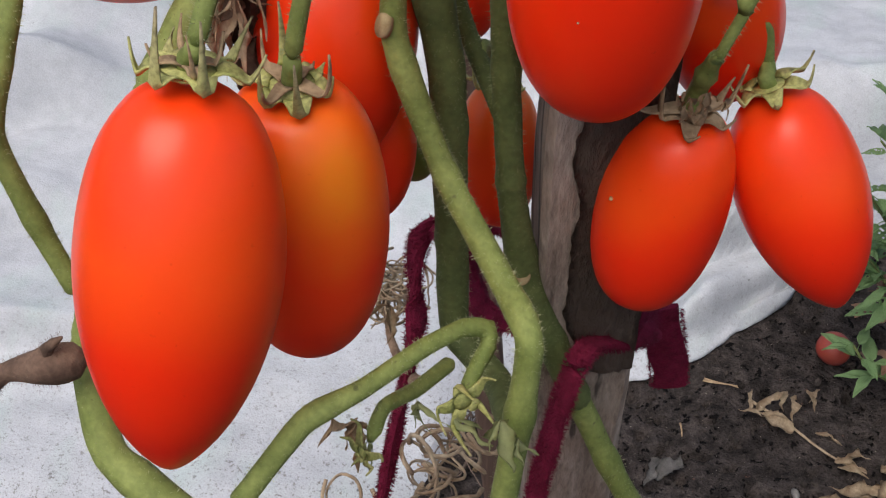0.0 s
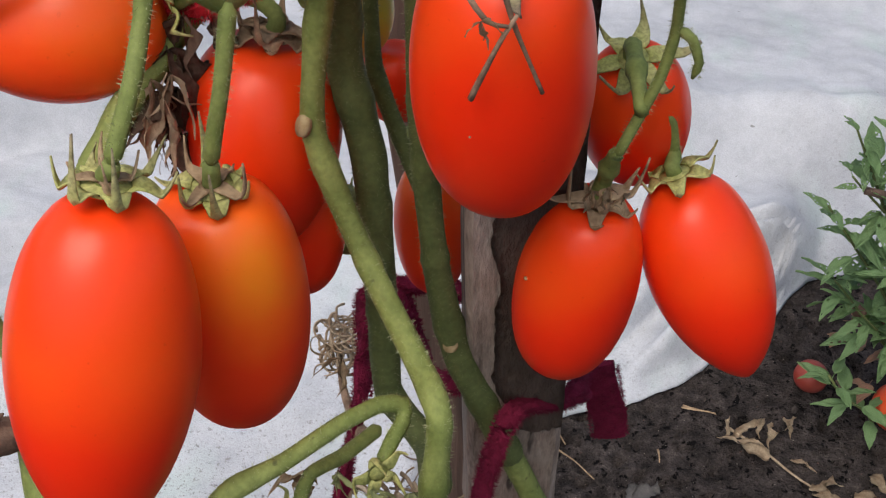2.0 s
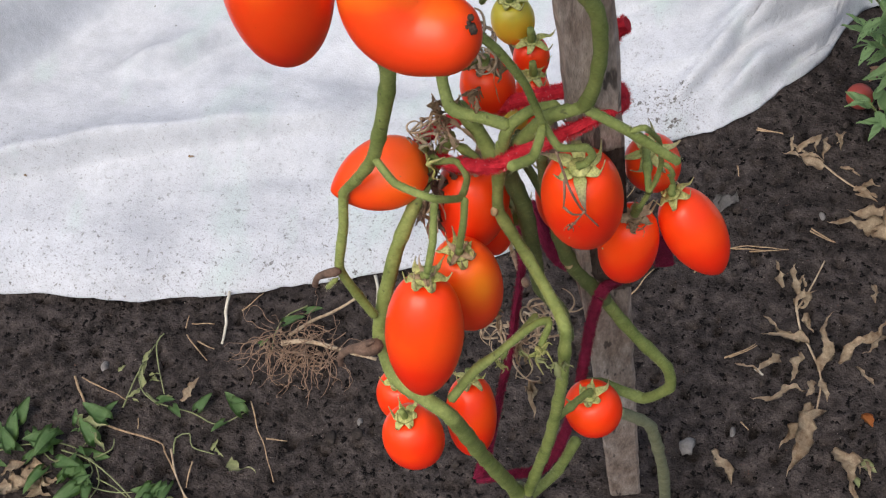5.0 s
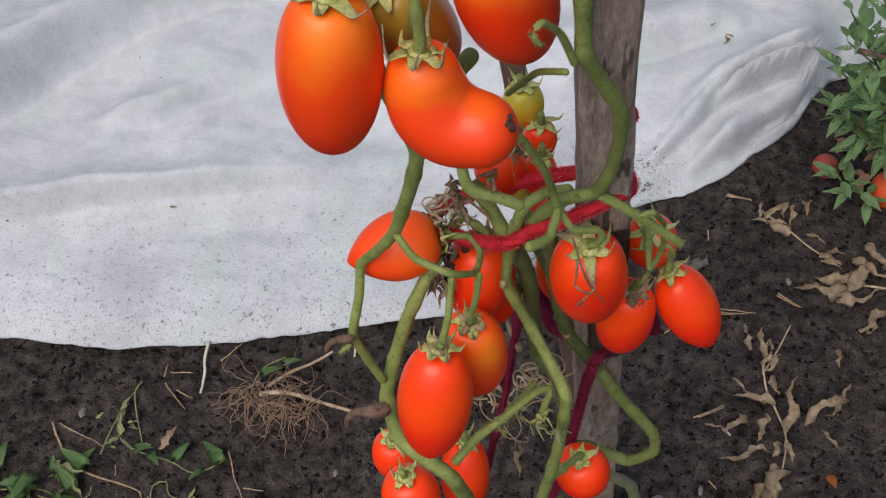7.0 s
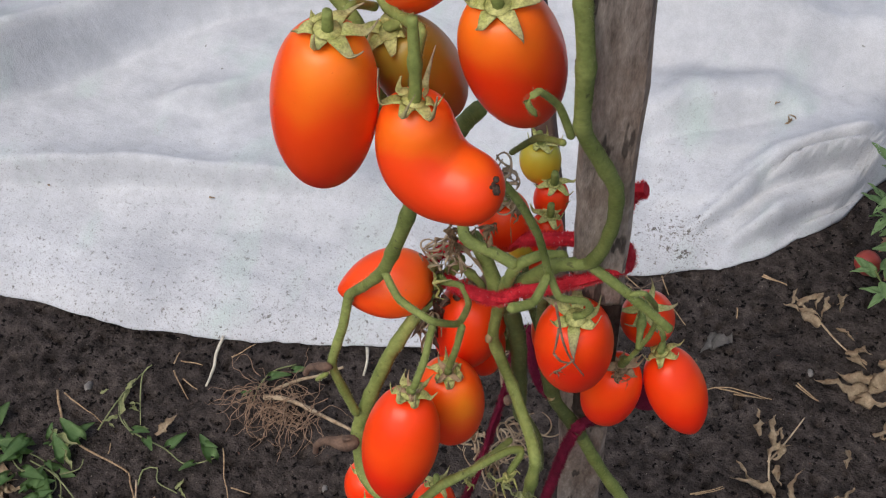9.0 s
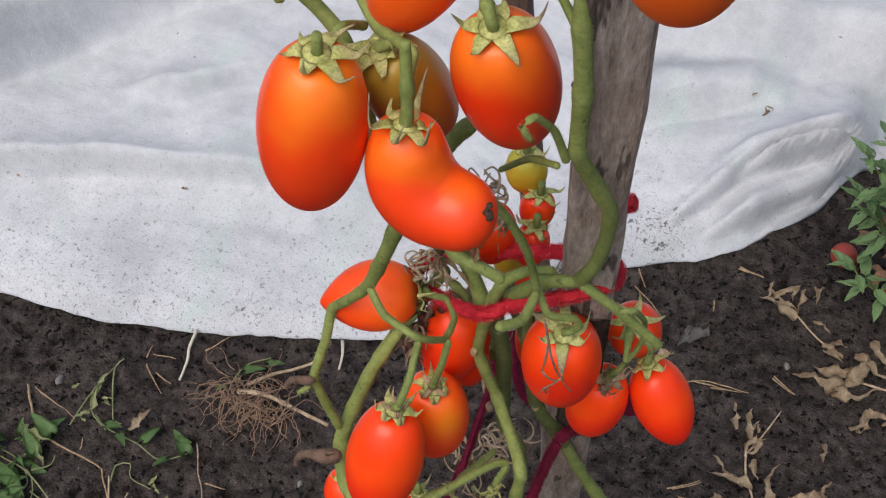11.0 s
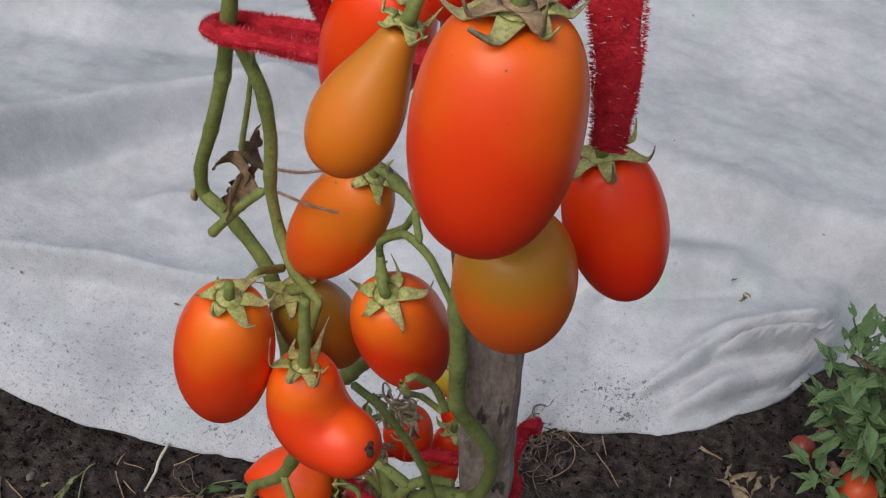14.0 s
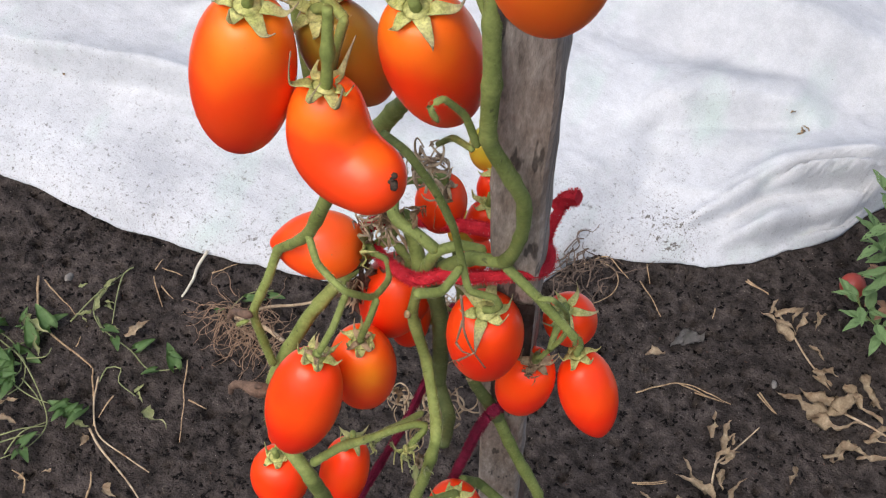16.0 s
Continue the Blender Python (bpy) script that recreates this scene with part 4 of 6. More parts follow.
# ---- the curved fruit ----
def curved_tomato():
    c = Vector((0.0122, 0.3155, 1.2865))
    spine = spline([(0.0118, 0.3165, 1.2690), (0.0122, 0.3160, 1.2600), (0.0164, 0.3135, 1.2475), (0.0260, 0.3115, 1.2400), (0.0405, 0.3105, 1.2395)], 0.0022)
    bm = bmesh.new()
    for i, p in enumerate(spine):
        t = i / len(spine)
        r = 0.0190 + 0.0034 * math.sin(math.pi * min(1, t * 1.05)) + 0.0008 * t
        bmesh.ops.create_icosphere(bm, subdivisions=4, radius=r, matrix=Matrix.Translation(p - c))
    ob = mesh_object("tomato", bm, BENT)
    join = ob.modifiers.new("blend", "REMESH")
    join.mode, join.voxel_size, join.use_smooth_shade = "VOXEL", 0.0018, True
    soft = ob.modifiers.new("soften", "SMOOTH")
    soft.factor, soft.iterations = 0.5, 10
    ob.location = c
    tagged(ob, "curved banana-shaped red tomato with a corky black scar", "tomato", "tomatoes on the plant")
    cal = calyx(ob, CALYX, 0.024, 6, 0.9, random.Random(4), 1.05)
    cal.rotation_euler = (radians(-18), radians(6), 0)
    cal.location = (0.000, -0.001, 0.0015)
    stalk = bmesh.new()
    tube(stalk, spline([(0, 0, 0.0), (0.001, 0.001, 0.014), (0.0, 0.004, 0.034), (-0.002, 0.008, 0.050)], 0.003), lambda t: 0.0033 - 0.0006 * t + 0.0012 * math.exp(-((t - 0.5) / 0.08) ** 2), 8, 0.1)
    part("pedicel", stalk, STEM, ob)
    s = bmesh.new()
    for i in range(7):
        r = random.Random(i)
        bmesh.ops.create_icosphere(s, subdivisions=1, radius=0.0022 * r.uniform(0.5, 1.1), matrix=Matrix.Translation((r.uniform(-1, 1) * 0.0022, r.uniform(-1, 1) * 0.0012, r.uniform(-1, 1) * 0.004)))
    sc = part("scar", s, SCAR, ob, "black corky scar")
    sc.location = Vector((0.058, 0.305, 1.257)) - c + Vector((-0.0015, 0.002, -0.003))


curved_tomato()


# ---- ties ----
def fuzz(bm, pts, radius, flat, wide, n, rng, length=0.0022, up=None, taper=0.0):
    for _ in range(n):
        i = rng.randrange(1, len(pts) - 1)
        d = (pts[i + 1] - pts[i - 1]).normalized()
        x = d.cross(up).normalized()
        y = d.cross(x)
        a = rng.uniform(0, 2 * math.pi)
        o = x * (math.cos(a)) + y * (math.sin(a) * flat)
        p = pts[i].lerp(pts[i + 1], rng.random()) + o * radius * (1 - taper * i / len(pts))
        tip = p + (o.normalized() + Vector((rng.uniform(-1, 1), rng.uniform(-1, 1), rng.uniform(-1, 1))) * 0.5).normalized() * length * rng.uniform(0.5, 1.2)
        s = d * wide
        f = bm.faces.new([bm.verts.new(p - s), bm.verts.new(p + s), bm.verts.new(tip)])
        # a few fibres take the second material, a painted glint on red ties
        f.material_index = 1 if rng.random() < 0.035 else 0


def strand(name, points, radius, mat, parent, flat=1.0, closed=False, seed=1, label="", up=(0.31, 0.52, 0.8), taper=0.0):
    pts = [p - parent.location for p in spline(points + points[:1] if closed else points, 0.003)]
    bm = bmesh.new()
    tube(bm, pts, lambda t: radius * (1 - taper * t), 10, 0.30, flat, seed, up=up)
    fuzz(bm, pts, radius, flat, 0.00022, int(len(pts) * (110 if flat < 0.5 else 85)), random.Random(seed), up=Vector(up), taper=taper)
    return part(name, bm, [mat, FLECK if mat is TIE else mat], parent, label, smooth=False)


tie = empty("plant_tie", (0.10, 0.40, 1.07), "bright red fuzzy chenille tie round stems and stake", "plant tie", "ties")
strand("loop", [(-0.040, 0.408, 0.985), (-0.0140, 0.3990, 0.9940), (0.0060, 0.3870, 1.0105), (0.0300, 0.3775, 1.0295), (0.0436, 0.3870, 1.0340), (0.0638, 0.3880, 1.0491), (0.0836, 0.3910, 1.0655), (0.0982, 0.3970, 1.0747), (0.1045, 0.4150, 1.0590), (0.097, 0.437, 1.045), (0.075, 0.442, 1.035), (0.03, 0.436, 1.02), (-0.02, 0.424, 1.0)], 0.0044, TIE, tie, closed=True, seed=3)
strand("tail", [(0.096, 0.436, 1.042), (0.091, 0.446, 1.047), (0.090, 0.456, 1.053), (0.090, 0.462, 1.058)], 0.0032, TIE, tie, seed=5)
strand("knot", [(0.087, 0.464, 1.054), (0.090, 0.468, 1.060), (0.094, 0.470, 1.065), (0.098, 0.471, 1.067)], 0.0072, TIE, tie, 0.7, seed=6)
tie = empty("plant_tie", (0.06, 0.40, 0.78), "dark burgundy chenille tie looped round lower stems and stake", "plant tie", "ties")
strand("band", [(0.107, 0.466, 0.779), (0.099, 0.447, 0.791), (0.0895, 0.432, 0.803), (0.0835, 0.421, 0.808), (0.0790, 0.413, 0.795), (0.0750, 0.408, 0.770), (0.0690, 0.401, 0.720), (0.060, 0.385, 0.654), (0.039, 0.358, 0.586), (0.012, 0.338, 0.598), (-0.021, 0.335, 0.575)], 0.0042, TIE_DARK, tie, 0.6, seed=7)
strand("band", [(0.034, 0.475, 0.770), (0.0150, 0.498, 0.792), (0.0025, 0.498, 0.784), (-0.0015, 0.496, 0.767), (0.0005, 0.490, 0.751), (0.0035, 0.475, 0.743), (0.0007, 0.455, 0.7126), (-0.0020, 0.432, 0.680), (-0.010, 0.405, 0.630), (-0.020, 0.362, 0.576), (-0.023, 0.338, 0.566)], 0.0052, TIE_DARK, tie, 0.55, seed=8)
strand("tail", [(0.108, 0.510, 0.751), (0.112, 0.512, 0.730), (0.117, 0.515, 0.696)], 0.0084, TIE_DARK, tie, 0.22, seed=9, up=(0.1, -0.9, 0.5))
strand("loop", [(0.010, 0.495, 0.792), (0.04, 0.503, 0.79), (0.095, 0.487, 0.780), (0.104, 0.468, 0.781), (0.098, 0.450, 0.789), (0.076, 0.445, 0.796), (0.04, 0.455, 0.785)], 0.0040, TIE_DARK, tie, seed=10, closed=True)
tie = empty("plant_tie", (0.02, 0.37, 1.46), "red chenille tie looped round a high side shoot", "plant tie", "ties")
strand("loop", [(0.004, 0.365, 1.465), (-0.036, 0.375, 1.445), (-0.069, 0.378, 1.433), (-0.083, 0.392, 1.420), (-0.076, 0.405, 1.416), (-0.016, 0.400, 1.440)], 0.0046, TIE, tie, seed=11)
strand("band", [(-0.004, 0.360, 1.524), (-0.001, 0.365, 1.495), (0.004, 0.370, 1.474)], 0.0042, TIE, tie, seed=12)
strand("band", [(0.004, 0.367, 1.468), (0.05, 0.352, 1.50), (0.09, 0.335, 1.53), (0.13, 0.338, 1.60)], 0.0042, TIE, tie, seed=14)
strand("tail", [(0.131, 0.335, 1.610), (0.140, 0.325, 1.589), (0.146, 0.318, 1.565), (0.149, 0.315, 1.536)], 0.0108, TIE, tie, 0.22, seed=13, up=(0.1, -0.9, 0.6), taper=0.5)

build_stake("garden_stake", (0.062, 0.625, -0.03), (-0.081, 0.600, 1.60), 0.020, 0.016, BROWN_STAKE, "thin brown wooden stake behind the plant", 0.2)


# ---- withered bits on the plant ----
def leaf_mesh(length, width, curl, mat_seed, arrow=0.0, crumple=0.0):
    """A leaf along +x from its base, with a midrib fold; arrow gives it backward lobes, crumple shrivels and rolls it."""
    bm = bmesh.new()
    n, m, rows = (20, 7, []) if crumple else (12, 5, [])
    for i in range(n + 1):
        t = i / n
        if arrow > 0.5:
            half = width * length * (1 - t) ** 0.75 * min(1.0, 0.35 + t * 6) + 0.0004
        else:
            half = width * length * (math.sin(math.pi * min(1, t * 0.93 + 0.05)) ** 0.8) * (1.3 - 0.5 * t) * (1 - t) ** 0.3 + 0.0004
        half *= 1 + (0.05 if arrow > 0.5 else 0.12) * math.sin(t * 17 + mat_seed)
        row = []
        for k in range(m):
            s = 2 * k / (m - 1) - 1
            x = length * t
            if arrow > 0.5:
                x -= arrow * length * 0.20 * s * s * max(0, 1 - t / 0.3)
            z = curl * length * (t * (1 - t)) * 0.9 + abs(s) * half * 0.18
            p = Vector((x, s * half, z))
            if crumple:
                jag = 1 + 0.5 * noise.noise(Vector((t * 11, s * 2, mat_seed * 1.7)))
                roll = (0.75 + 1.1 * noise.noise(Vector((t * 2.5, mat_seed * 2.3, 0)))) * s + 0.7 * noise.noise(Vector((t * 3.1, mat_seed * 1.1, 7)))
                bend = length * 0.16 * noise.noise(Vector((t * 2.2, mat_seed * 0.7, 3)))
                h = half * jag * 0.85
                p = Vector((x, bend + h * math.sin(roll) * 0.9, h * (1 - math.cos(roll)) * 0.8 + curl * length * t * (1 - t) * 0.5))
                q = Vector((x, p.y, mat_seed * 3.1)) * 110
                p += Vector((noise.noise(q), noise.noise(q + Vector((5, 5, 5))), noise.noise(q + Vector((2, 8, 1))))) * crumple * length * 0.45
            row.append(bm.verts.new(p))
        rows.append(row)
    for a, b in zip(rows, rows[1:]):
        for k in range(m - 1):
            bm.faces.new((a[k], b[k], b[k + 1], a[k + 1]))
    low = min(v.co.z for v in bm.verts)
    if crumple:
        for v in bm.verts:
            v.co.z -= low
    bmesh.ops.solidify(bm, geom=bm.faces[:], thickness=0.0006)
    return bm


def scrap(at, size, mat=None, wide=1.0):
    """A withered leaf: a few shrivelled lobes hanging from one point."""
    rng = random.Random(round(at[0] * 1e4) + round(at[2] * 1e4) + 7)
    for k in range(4):
        length = size * rng.uniform(0.9, 1.9)
        ob = part("withered_leaf", leaf_mesh(length, rng.uniform(0.10, 0.20) * wide, 0.6, rng.randrange(900), 0, 0.12), mat or rng.choice((HUSK, DRY)), plant)
        ob.matrix_basis = Matrix.Translation(Vector(at) - plant.location) @ pose(0, 0, 0, rng.uniform(0, 360), rng.uniform(20, 110), rng.uniform(0, 360))


scrap((-0.012, 0.400, 1.051), 0.011)
scrap((0.007, 0.400, 1.069), 0.010)
scrap((0.016, 0.410, 1.066), 0.008)
scrap((-0.011, 0.400, 1.046), 0.019)
scrap((-0.020, 0.400, 1.010), 0.015)
scrap((0.000, 0.410, 1.115), 0.018)
scrap((-0.072, 0.388, 1.337), 0.021, HUSK, 2.6)
scrap((-0.066, 0.386, 1.326), 0.017, HUSK, 2.4)
scrap((-0.027, 0.385, 0.955), 0.010)
scrap((-0.027, 0.390, 0.962), 0.010)
scrap((0.033, 0.370, 1.401), 0.008)
scrap((0.031, 0.410, 1.098), 0.017)
scrap((-0.015, 0.500, 0.734), 0.013)
scrap((-0.003, 0.450, 0.633), 0.029)
scrap((-0.001, 0.450, 0.555), 0.026)
scrap((-0.008, 0.420, 0.744), 0.020)
scrap((0.114, 0.400, 0.946), 0.006)
scrap((0.119, 0.400, 0.944), 0.005)
scrap((0.109, 0.405, 0.940), 0.005)
scrap((0.087, 0.335, 1.043), 0.005)
scrap((0.056, 0.325, 0.873), 0.010, PALE_LEAF)
scrap((0.071, 0.320, 0.881), 0.009, PALE_LEAF)
scrap((0.044, 0.330, 0.871), 0.009, PALE_LEAF)
scrap((0.027, 0.330, 0.847), 0.008, PALE_LEAF)
scrap((0.074, 0.330, 0.862), 0.007, PALE_LEAF)
scrap((-0.009, 0.400, 1.060), 0.012, HUSK, 2.0)
scrap((-0.006, 0.395, 1.052), 0.011, HUSK, 2.0)
scrap((0.018, 0.400, 1.075), 0.010, HUSK, 2.0)
scrap((-0.022, 0.375, 0.981), 0.016, DRY, 0.8)
scrap((-0.018, 0.372, 0.978), 0.017, DRY, 0.8)
scrap((-0.023, 0.370, 0.971), 0.013, DRY, 0.8)
scrap((-0.018, 0.380, 0.981), 0.015, DRY, 0.8)
scrap((-0.0170, 0.390, 0.995), 0.020, SPUR, 1.9)
scrap((-0.0215, 0.388, 0.984), 0.019, SPUR, 1.9)
scrap((-0.0205, 0.386, 0.972), 0.018, SPUR, 1.8)
scrap((-0.0240, 0.386, 0.962), 0.015, HUSK, 1.6)
scrap((-0.0190, 0.384, 0.955), 0.014, SPUR, 1.6)
scrap((-0.0090, 0.395, 0.996), 0.015, SPUR, 1.6)


def curls(at, size, n=16, r=0.0011):
    rng = random.Random(round(at[0] * 1e4) + round(at[2] * 1e4))
    bm = bmesh.new()
    for i in range(n):
        p = Vector([rng.gauss(0, size * 0.42) for _ in range(3)])
        pts = [p]
        d = Vector([rng.uniform(-1, 1) for _ in range(3)]).normalized()
        bend = Vector([rng.uniform(-1, 1) for _ in range(3)]).normalized()
        for k in range(8):
            # each tendril winds round its own axis and is drawn back to the middle
            d = (d + bend.cross(d) * 0.55 + Vector([rng.uniform(-1, 1) for _ in range(3)]) * 0.3 - p * (0.25 / size) + Vector((0, 0, -0.12))).normalized()
            p = p + d * size * 0.26
            pts.append(p)
        tube(bm, spline(pts, 0.002), lambda t: r * (1.1 - 0.7 * t), 5, 0.2)
    ob = part("dry_tendril", bm, DRY, plant, "tangle of pale dry tendrils")
    tagged(ob, kind="stuff")
    ob.location = Vector(at) - plant.location


curls((-0.0190, 0.516, 0.723), 0.0150, 34, 0.0008)
curls((-0.0150, 0.514, 0.742), 0.0120, 22, 0.0007)
stem("withered_stalk", "brown", (0.0014, 0.0026, 0.0034), 0, [(-0.022, 0.516, 0.722), (-0.016, 0.503, 0.708), (-0.004, 0.482, 0.712), (0.010, 0.455, 0.735)])
curls((0.021, 0.450, 0.702), 0.023)
curls((-0.011, 0.460, 0.623), 0.029)
curls((-0.020, 0.410, 1.010), 0.014)
curls((0.021, 0.410, 1.113), 0.015)


def dry_truss(strands, r):
    for pts in strands:
        bm = bmesh.new()
        tube(bm, [p - plant.location for p in spline(pts, 0.003)], lambda t: r * (1 - 0.4 * t), 6, 0.35)
        part("dry_twig", bm, TWIG, plant, "thin dry brown truss twig")


dry_truss([[(0.078, 0.352, 1.092), (0.082, 0.350, 1.075), (0.086, 0.346, 1.063), (0.091, 0.350, 1.037), (0.099, 0.356, 1.010)], [(0.082, 0.350, 1.067), (0.082, 0.346, 1.053), (0.081, 0.346, 1.043)], [(0.081, 0.352, 1.008), (0.088, 0.348, 1.027), (0.093, 0.349, 1.037)], [(0.081, 0.346, 1.043), (0.086, 0.346, 1.036), (0.091, 0.348, 1.034)]], 0.0009)


def cut_scar(at, toward, r):
    bm = bmesh.new()
    bmesh.ops.create_cone(bm, cap_ends=True, segments=14, radius1=r * 1.15, radius2=r, depth=0.0022, matrix=Matrix.Diagonal((0.8, 1.15, 1, 1)))
    ob = part("leaf_scar", bm, CUT, plant, "pale round scar of a cut leaf stalk")
    ob.matrix_basis = Matrix.Translation(Vector(at) - plant.location) @ Vector(toward).to_track_quat("Z", "Y").to_matrix().to_4x4()


def bare_calyx(at, toward, r, seed):
    """What is left where a fruit was picked: a pale calyx with long curling sepals."""
    star = calyx(plant, OLD_CALYX, r, 5, 1.0, random.Random(seed), 1.25, "bare_calyx")
    star.matrix_basis = Matrix.Translation(Vector(at) - plant.location) @ Vector(toward).to_track_quat("Z", "Y").to_matrix().to_4x4()
    tagged(star, "pale bare calyx left after picking")


OLD_CALYX = sepal("old_calyx", (0.26, 0.29, 0.075), (0.46, 0.44, 0.17), (0.34, 0.26, 0.18))
bare_calyx((0.0575, 0.3285, 0.8770), (0.5, -0.75, 0.25), 0.0125, 3)
bare_calyx((0.0258, 0.3305, 0.8416), (-0.6, -0.75, 0.1), 0.0105, 8)
cut_scar((0.0593, 0.4190, 0.8450), (0.0, -0.85, 0.5), 0.0036)
cut_scar((0.0222, 0.3822, 0.967), (-0.55, -0.75, 0.35), 0.0031)
cut_scar((-0.1005, 0.3795, 1.2915), (-0.9, -0.3, -0.1), 0.0034)


# ---- on the ground ----
def lift(x, y):
    return ground_height(x, y)


def laid_leaf(name, a, b, width, mat, parent=None, arrow=0.0, height=0.003, label=""):
    a, b = Vector((*a, 0)), Vector((*b, 0))
    seed = round(abs(a.x) * 977 + a.y * 1513) % 997
    d = b - a
    dead = mat in (DRY, HUSK, STONE) or (mat is PALE_LEAF and parent is not None)
    ob = part(name, leaf_mesh(d.length, width * 1.0 if dead else width, 0.5 if dead else 0.35, seed, arrow, 0.11 if dead else 0.0), mat, parent, label)
    off = parent.location if parent else Vector()
    m = Matrix.Translation(Vector((a.x, a.y, lift(a.x, a.y) + height)) - off) @ pose(0, 0, 0, 0, 0, math.degrees(math.atan2(d.y, d.x)))
    ob.matrix_basis = m @ pose(0, 0, 0, (seed % 7 - 3) * 5, -(seed % 5) * 3, 0)
    return ob


def fallen_leaf(a, b, width, mat):
    ob = laid_leaf("fallen_leaf", a, b, width, mat)
    words = {ORANGE_LEAF: "small curled orange leaf lying on dark soil", DRY: "curled pale brown dead leaf lying on dark soil", STONE: "flat grey dead leaf lying on dark soil", PALE_LEAF: "yellowed green leaf scrap lying on dark soil"}
    tagged(ob, words[mat], "leaf", "fallen leaves")


def twig(points, r, mat, name="twig", label="thin brown twig lying on the soil"):
    pts = spline([(x, y, lift(x, y) + max(z, r)) for x, y, z in points], 0.008)
    if len(pts) < 4:
        pts = [pts[0].lerp(pts[-1], i / 4) for i in range(5)]
    bm = bmesh.new()
    tube(bm, [p + Vector((0.003 * noise.noise(p * 40), 0.003 * noise.noise(p * 40 + Vector((7, 0, 0))), 0)) for p in pts], lambda t: r * (1.1 - 0.5 * t), 6, 0.3)
    tagged(mesh_object(name, bm, mat), label, name.replace("_", " "), "twigs and straws")


def laid_stalk(points, r, mat, parent, name="stalk"):
    pts = spline([(x, y, lift(x, y) + z) for x, y, z in points], 0.008)
    bm = bmesh.new()
    tube(bm, [p - parent.location for p in pts], lambda t: r * (1.1 - 0.4 * t), 6, 0.3)
    return part(name, bm, mat, parent)


def dried_weed(stalk, leaves, side=None):
    w = empty("dried_weed", (*stalk[0][:2], 0), "uprooted dead weed with shrivelled pale brown leaves on soil", "dead weed", "dead weeds")
    laid_stalk(stalk, 0.0017, DRY, w)
    if side:
        laid_stalk(side, 0.0014, DRY, w)
    for a, b, width, mat in leaves:
        laid_leaf("leaf", a, b, width, mat, w, height=0.006)


ORANGE_LEAF = plain("orange_leaf", (0.45, 0.13, 0.03), (0.66, 0.24, 0.06), 60)
VINE = plain("bindweed_vine", (0.17, 0.20, 0.08), (0.34, 0.36, 0.17), 60)


def bindweed(vines, leaves):
    w = empty("bindweed", (*vines[0][0][:2], 0), "creeping bindweed with arrow-shaped green leaves on soil", "weed", "weeds")
    for v in vines:
        laid_stalk(v, 0.0011, VINE, w, "vine")
    for i, (a, b, width, mat) in enumerate(leaves):
        laid_leaf("leaf", a, b, width * (0.92 if mat is LEAF else 0.85), mat, w, arrow=1.5 if mat is LEAF else 0.2, height=0.010 + 0.006 * (i % 3))


dried_weed([(0.213, 1.149, 0.006), (0.253, 1.121, 0.006), (0.298, 1.092, 0.006), (0.341, 1.073, 0.006)], [((0.260, 1.106), (0.199, 1.126), 0.3, DRY), ((0.220, 1.136), (0.251, 1.168), 0.22, DRY), ((0.261, 1.169), (0.258, 1.129), 0.22, DRY), ((0.274, 1.178), (0.282, 1.144), 0.2, DRY), ((0.309, 1.087), (0.341, 1.076), 0.3, DRY), ((0.310, 1.075), (0.342, 1.061), 0.25, DRY), ((0.261, 1.123), (0.218, 1.128), 0.3, DRY), ((0.211, 1.135), (0.211, 1.165), 0.22, DRY), ((0.252, 1.173), (0.247, 1.137), 0.22, DRY), ((0.286, 1.179), (0.275, 1.150), 0.2, DRY), ((0.318, 1.089), (0.344, 1.092), 0.3, DRY), ((0.307, 1.083), (0.335, 1.076), 0.25, DRY)])
dried_weed([(0.367, 1.042, 0.006), (0.420, 1.045, 0.006), (0.474, 1.043, 0.006), (0.518, 1.040, 0.006)], [((0.356, 1.021), (0.273, 1.018), 0.26, DRY), ((0.338, 1.008), (0.407, 1.033), 0.28, DRY), ((0.376, 0.962), (0.419, 1.004), 0.24, DRY), ((0.418, 0.988), (0.469, 1.016), 0.24, DRY), ((0.356, 1.085), (0.429, 1.052), 0.2, DRY), ((0.403, 1.092), (0.491, 1.135), 0.18, DRY), ((0.416, 1.018), (0.453, 1.040), 0.2, DRY), ((0.474, 1.040), (0.517, 1.045), 0.22, DRY), ((0.371, 1.038), (0.300, 1.039), 0.26, DRY), ((0.349, 1.029), (0.389, 1.089), 0.28, DRY), ((0.389, 0.966), (0.393, 1.021), 0.24, DRY), ((0.400, 1.003), (0.439, 0.998), 0.24, DRY), ((0.373, 1.118), (0.418, 1.073), 0.2, DRY), ((0.402, 1.092), (0.453, 1.130), 0.18, DRY), ((0.423, 1.027), (0.439, 1.066), 0.2, DRY), ((0.485, 1.057), (0.520, 1.040), 0.22, DRY)])
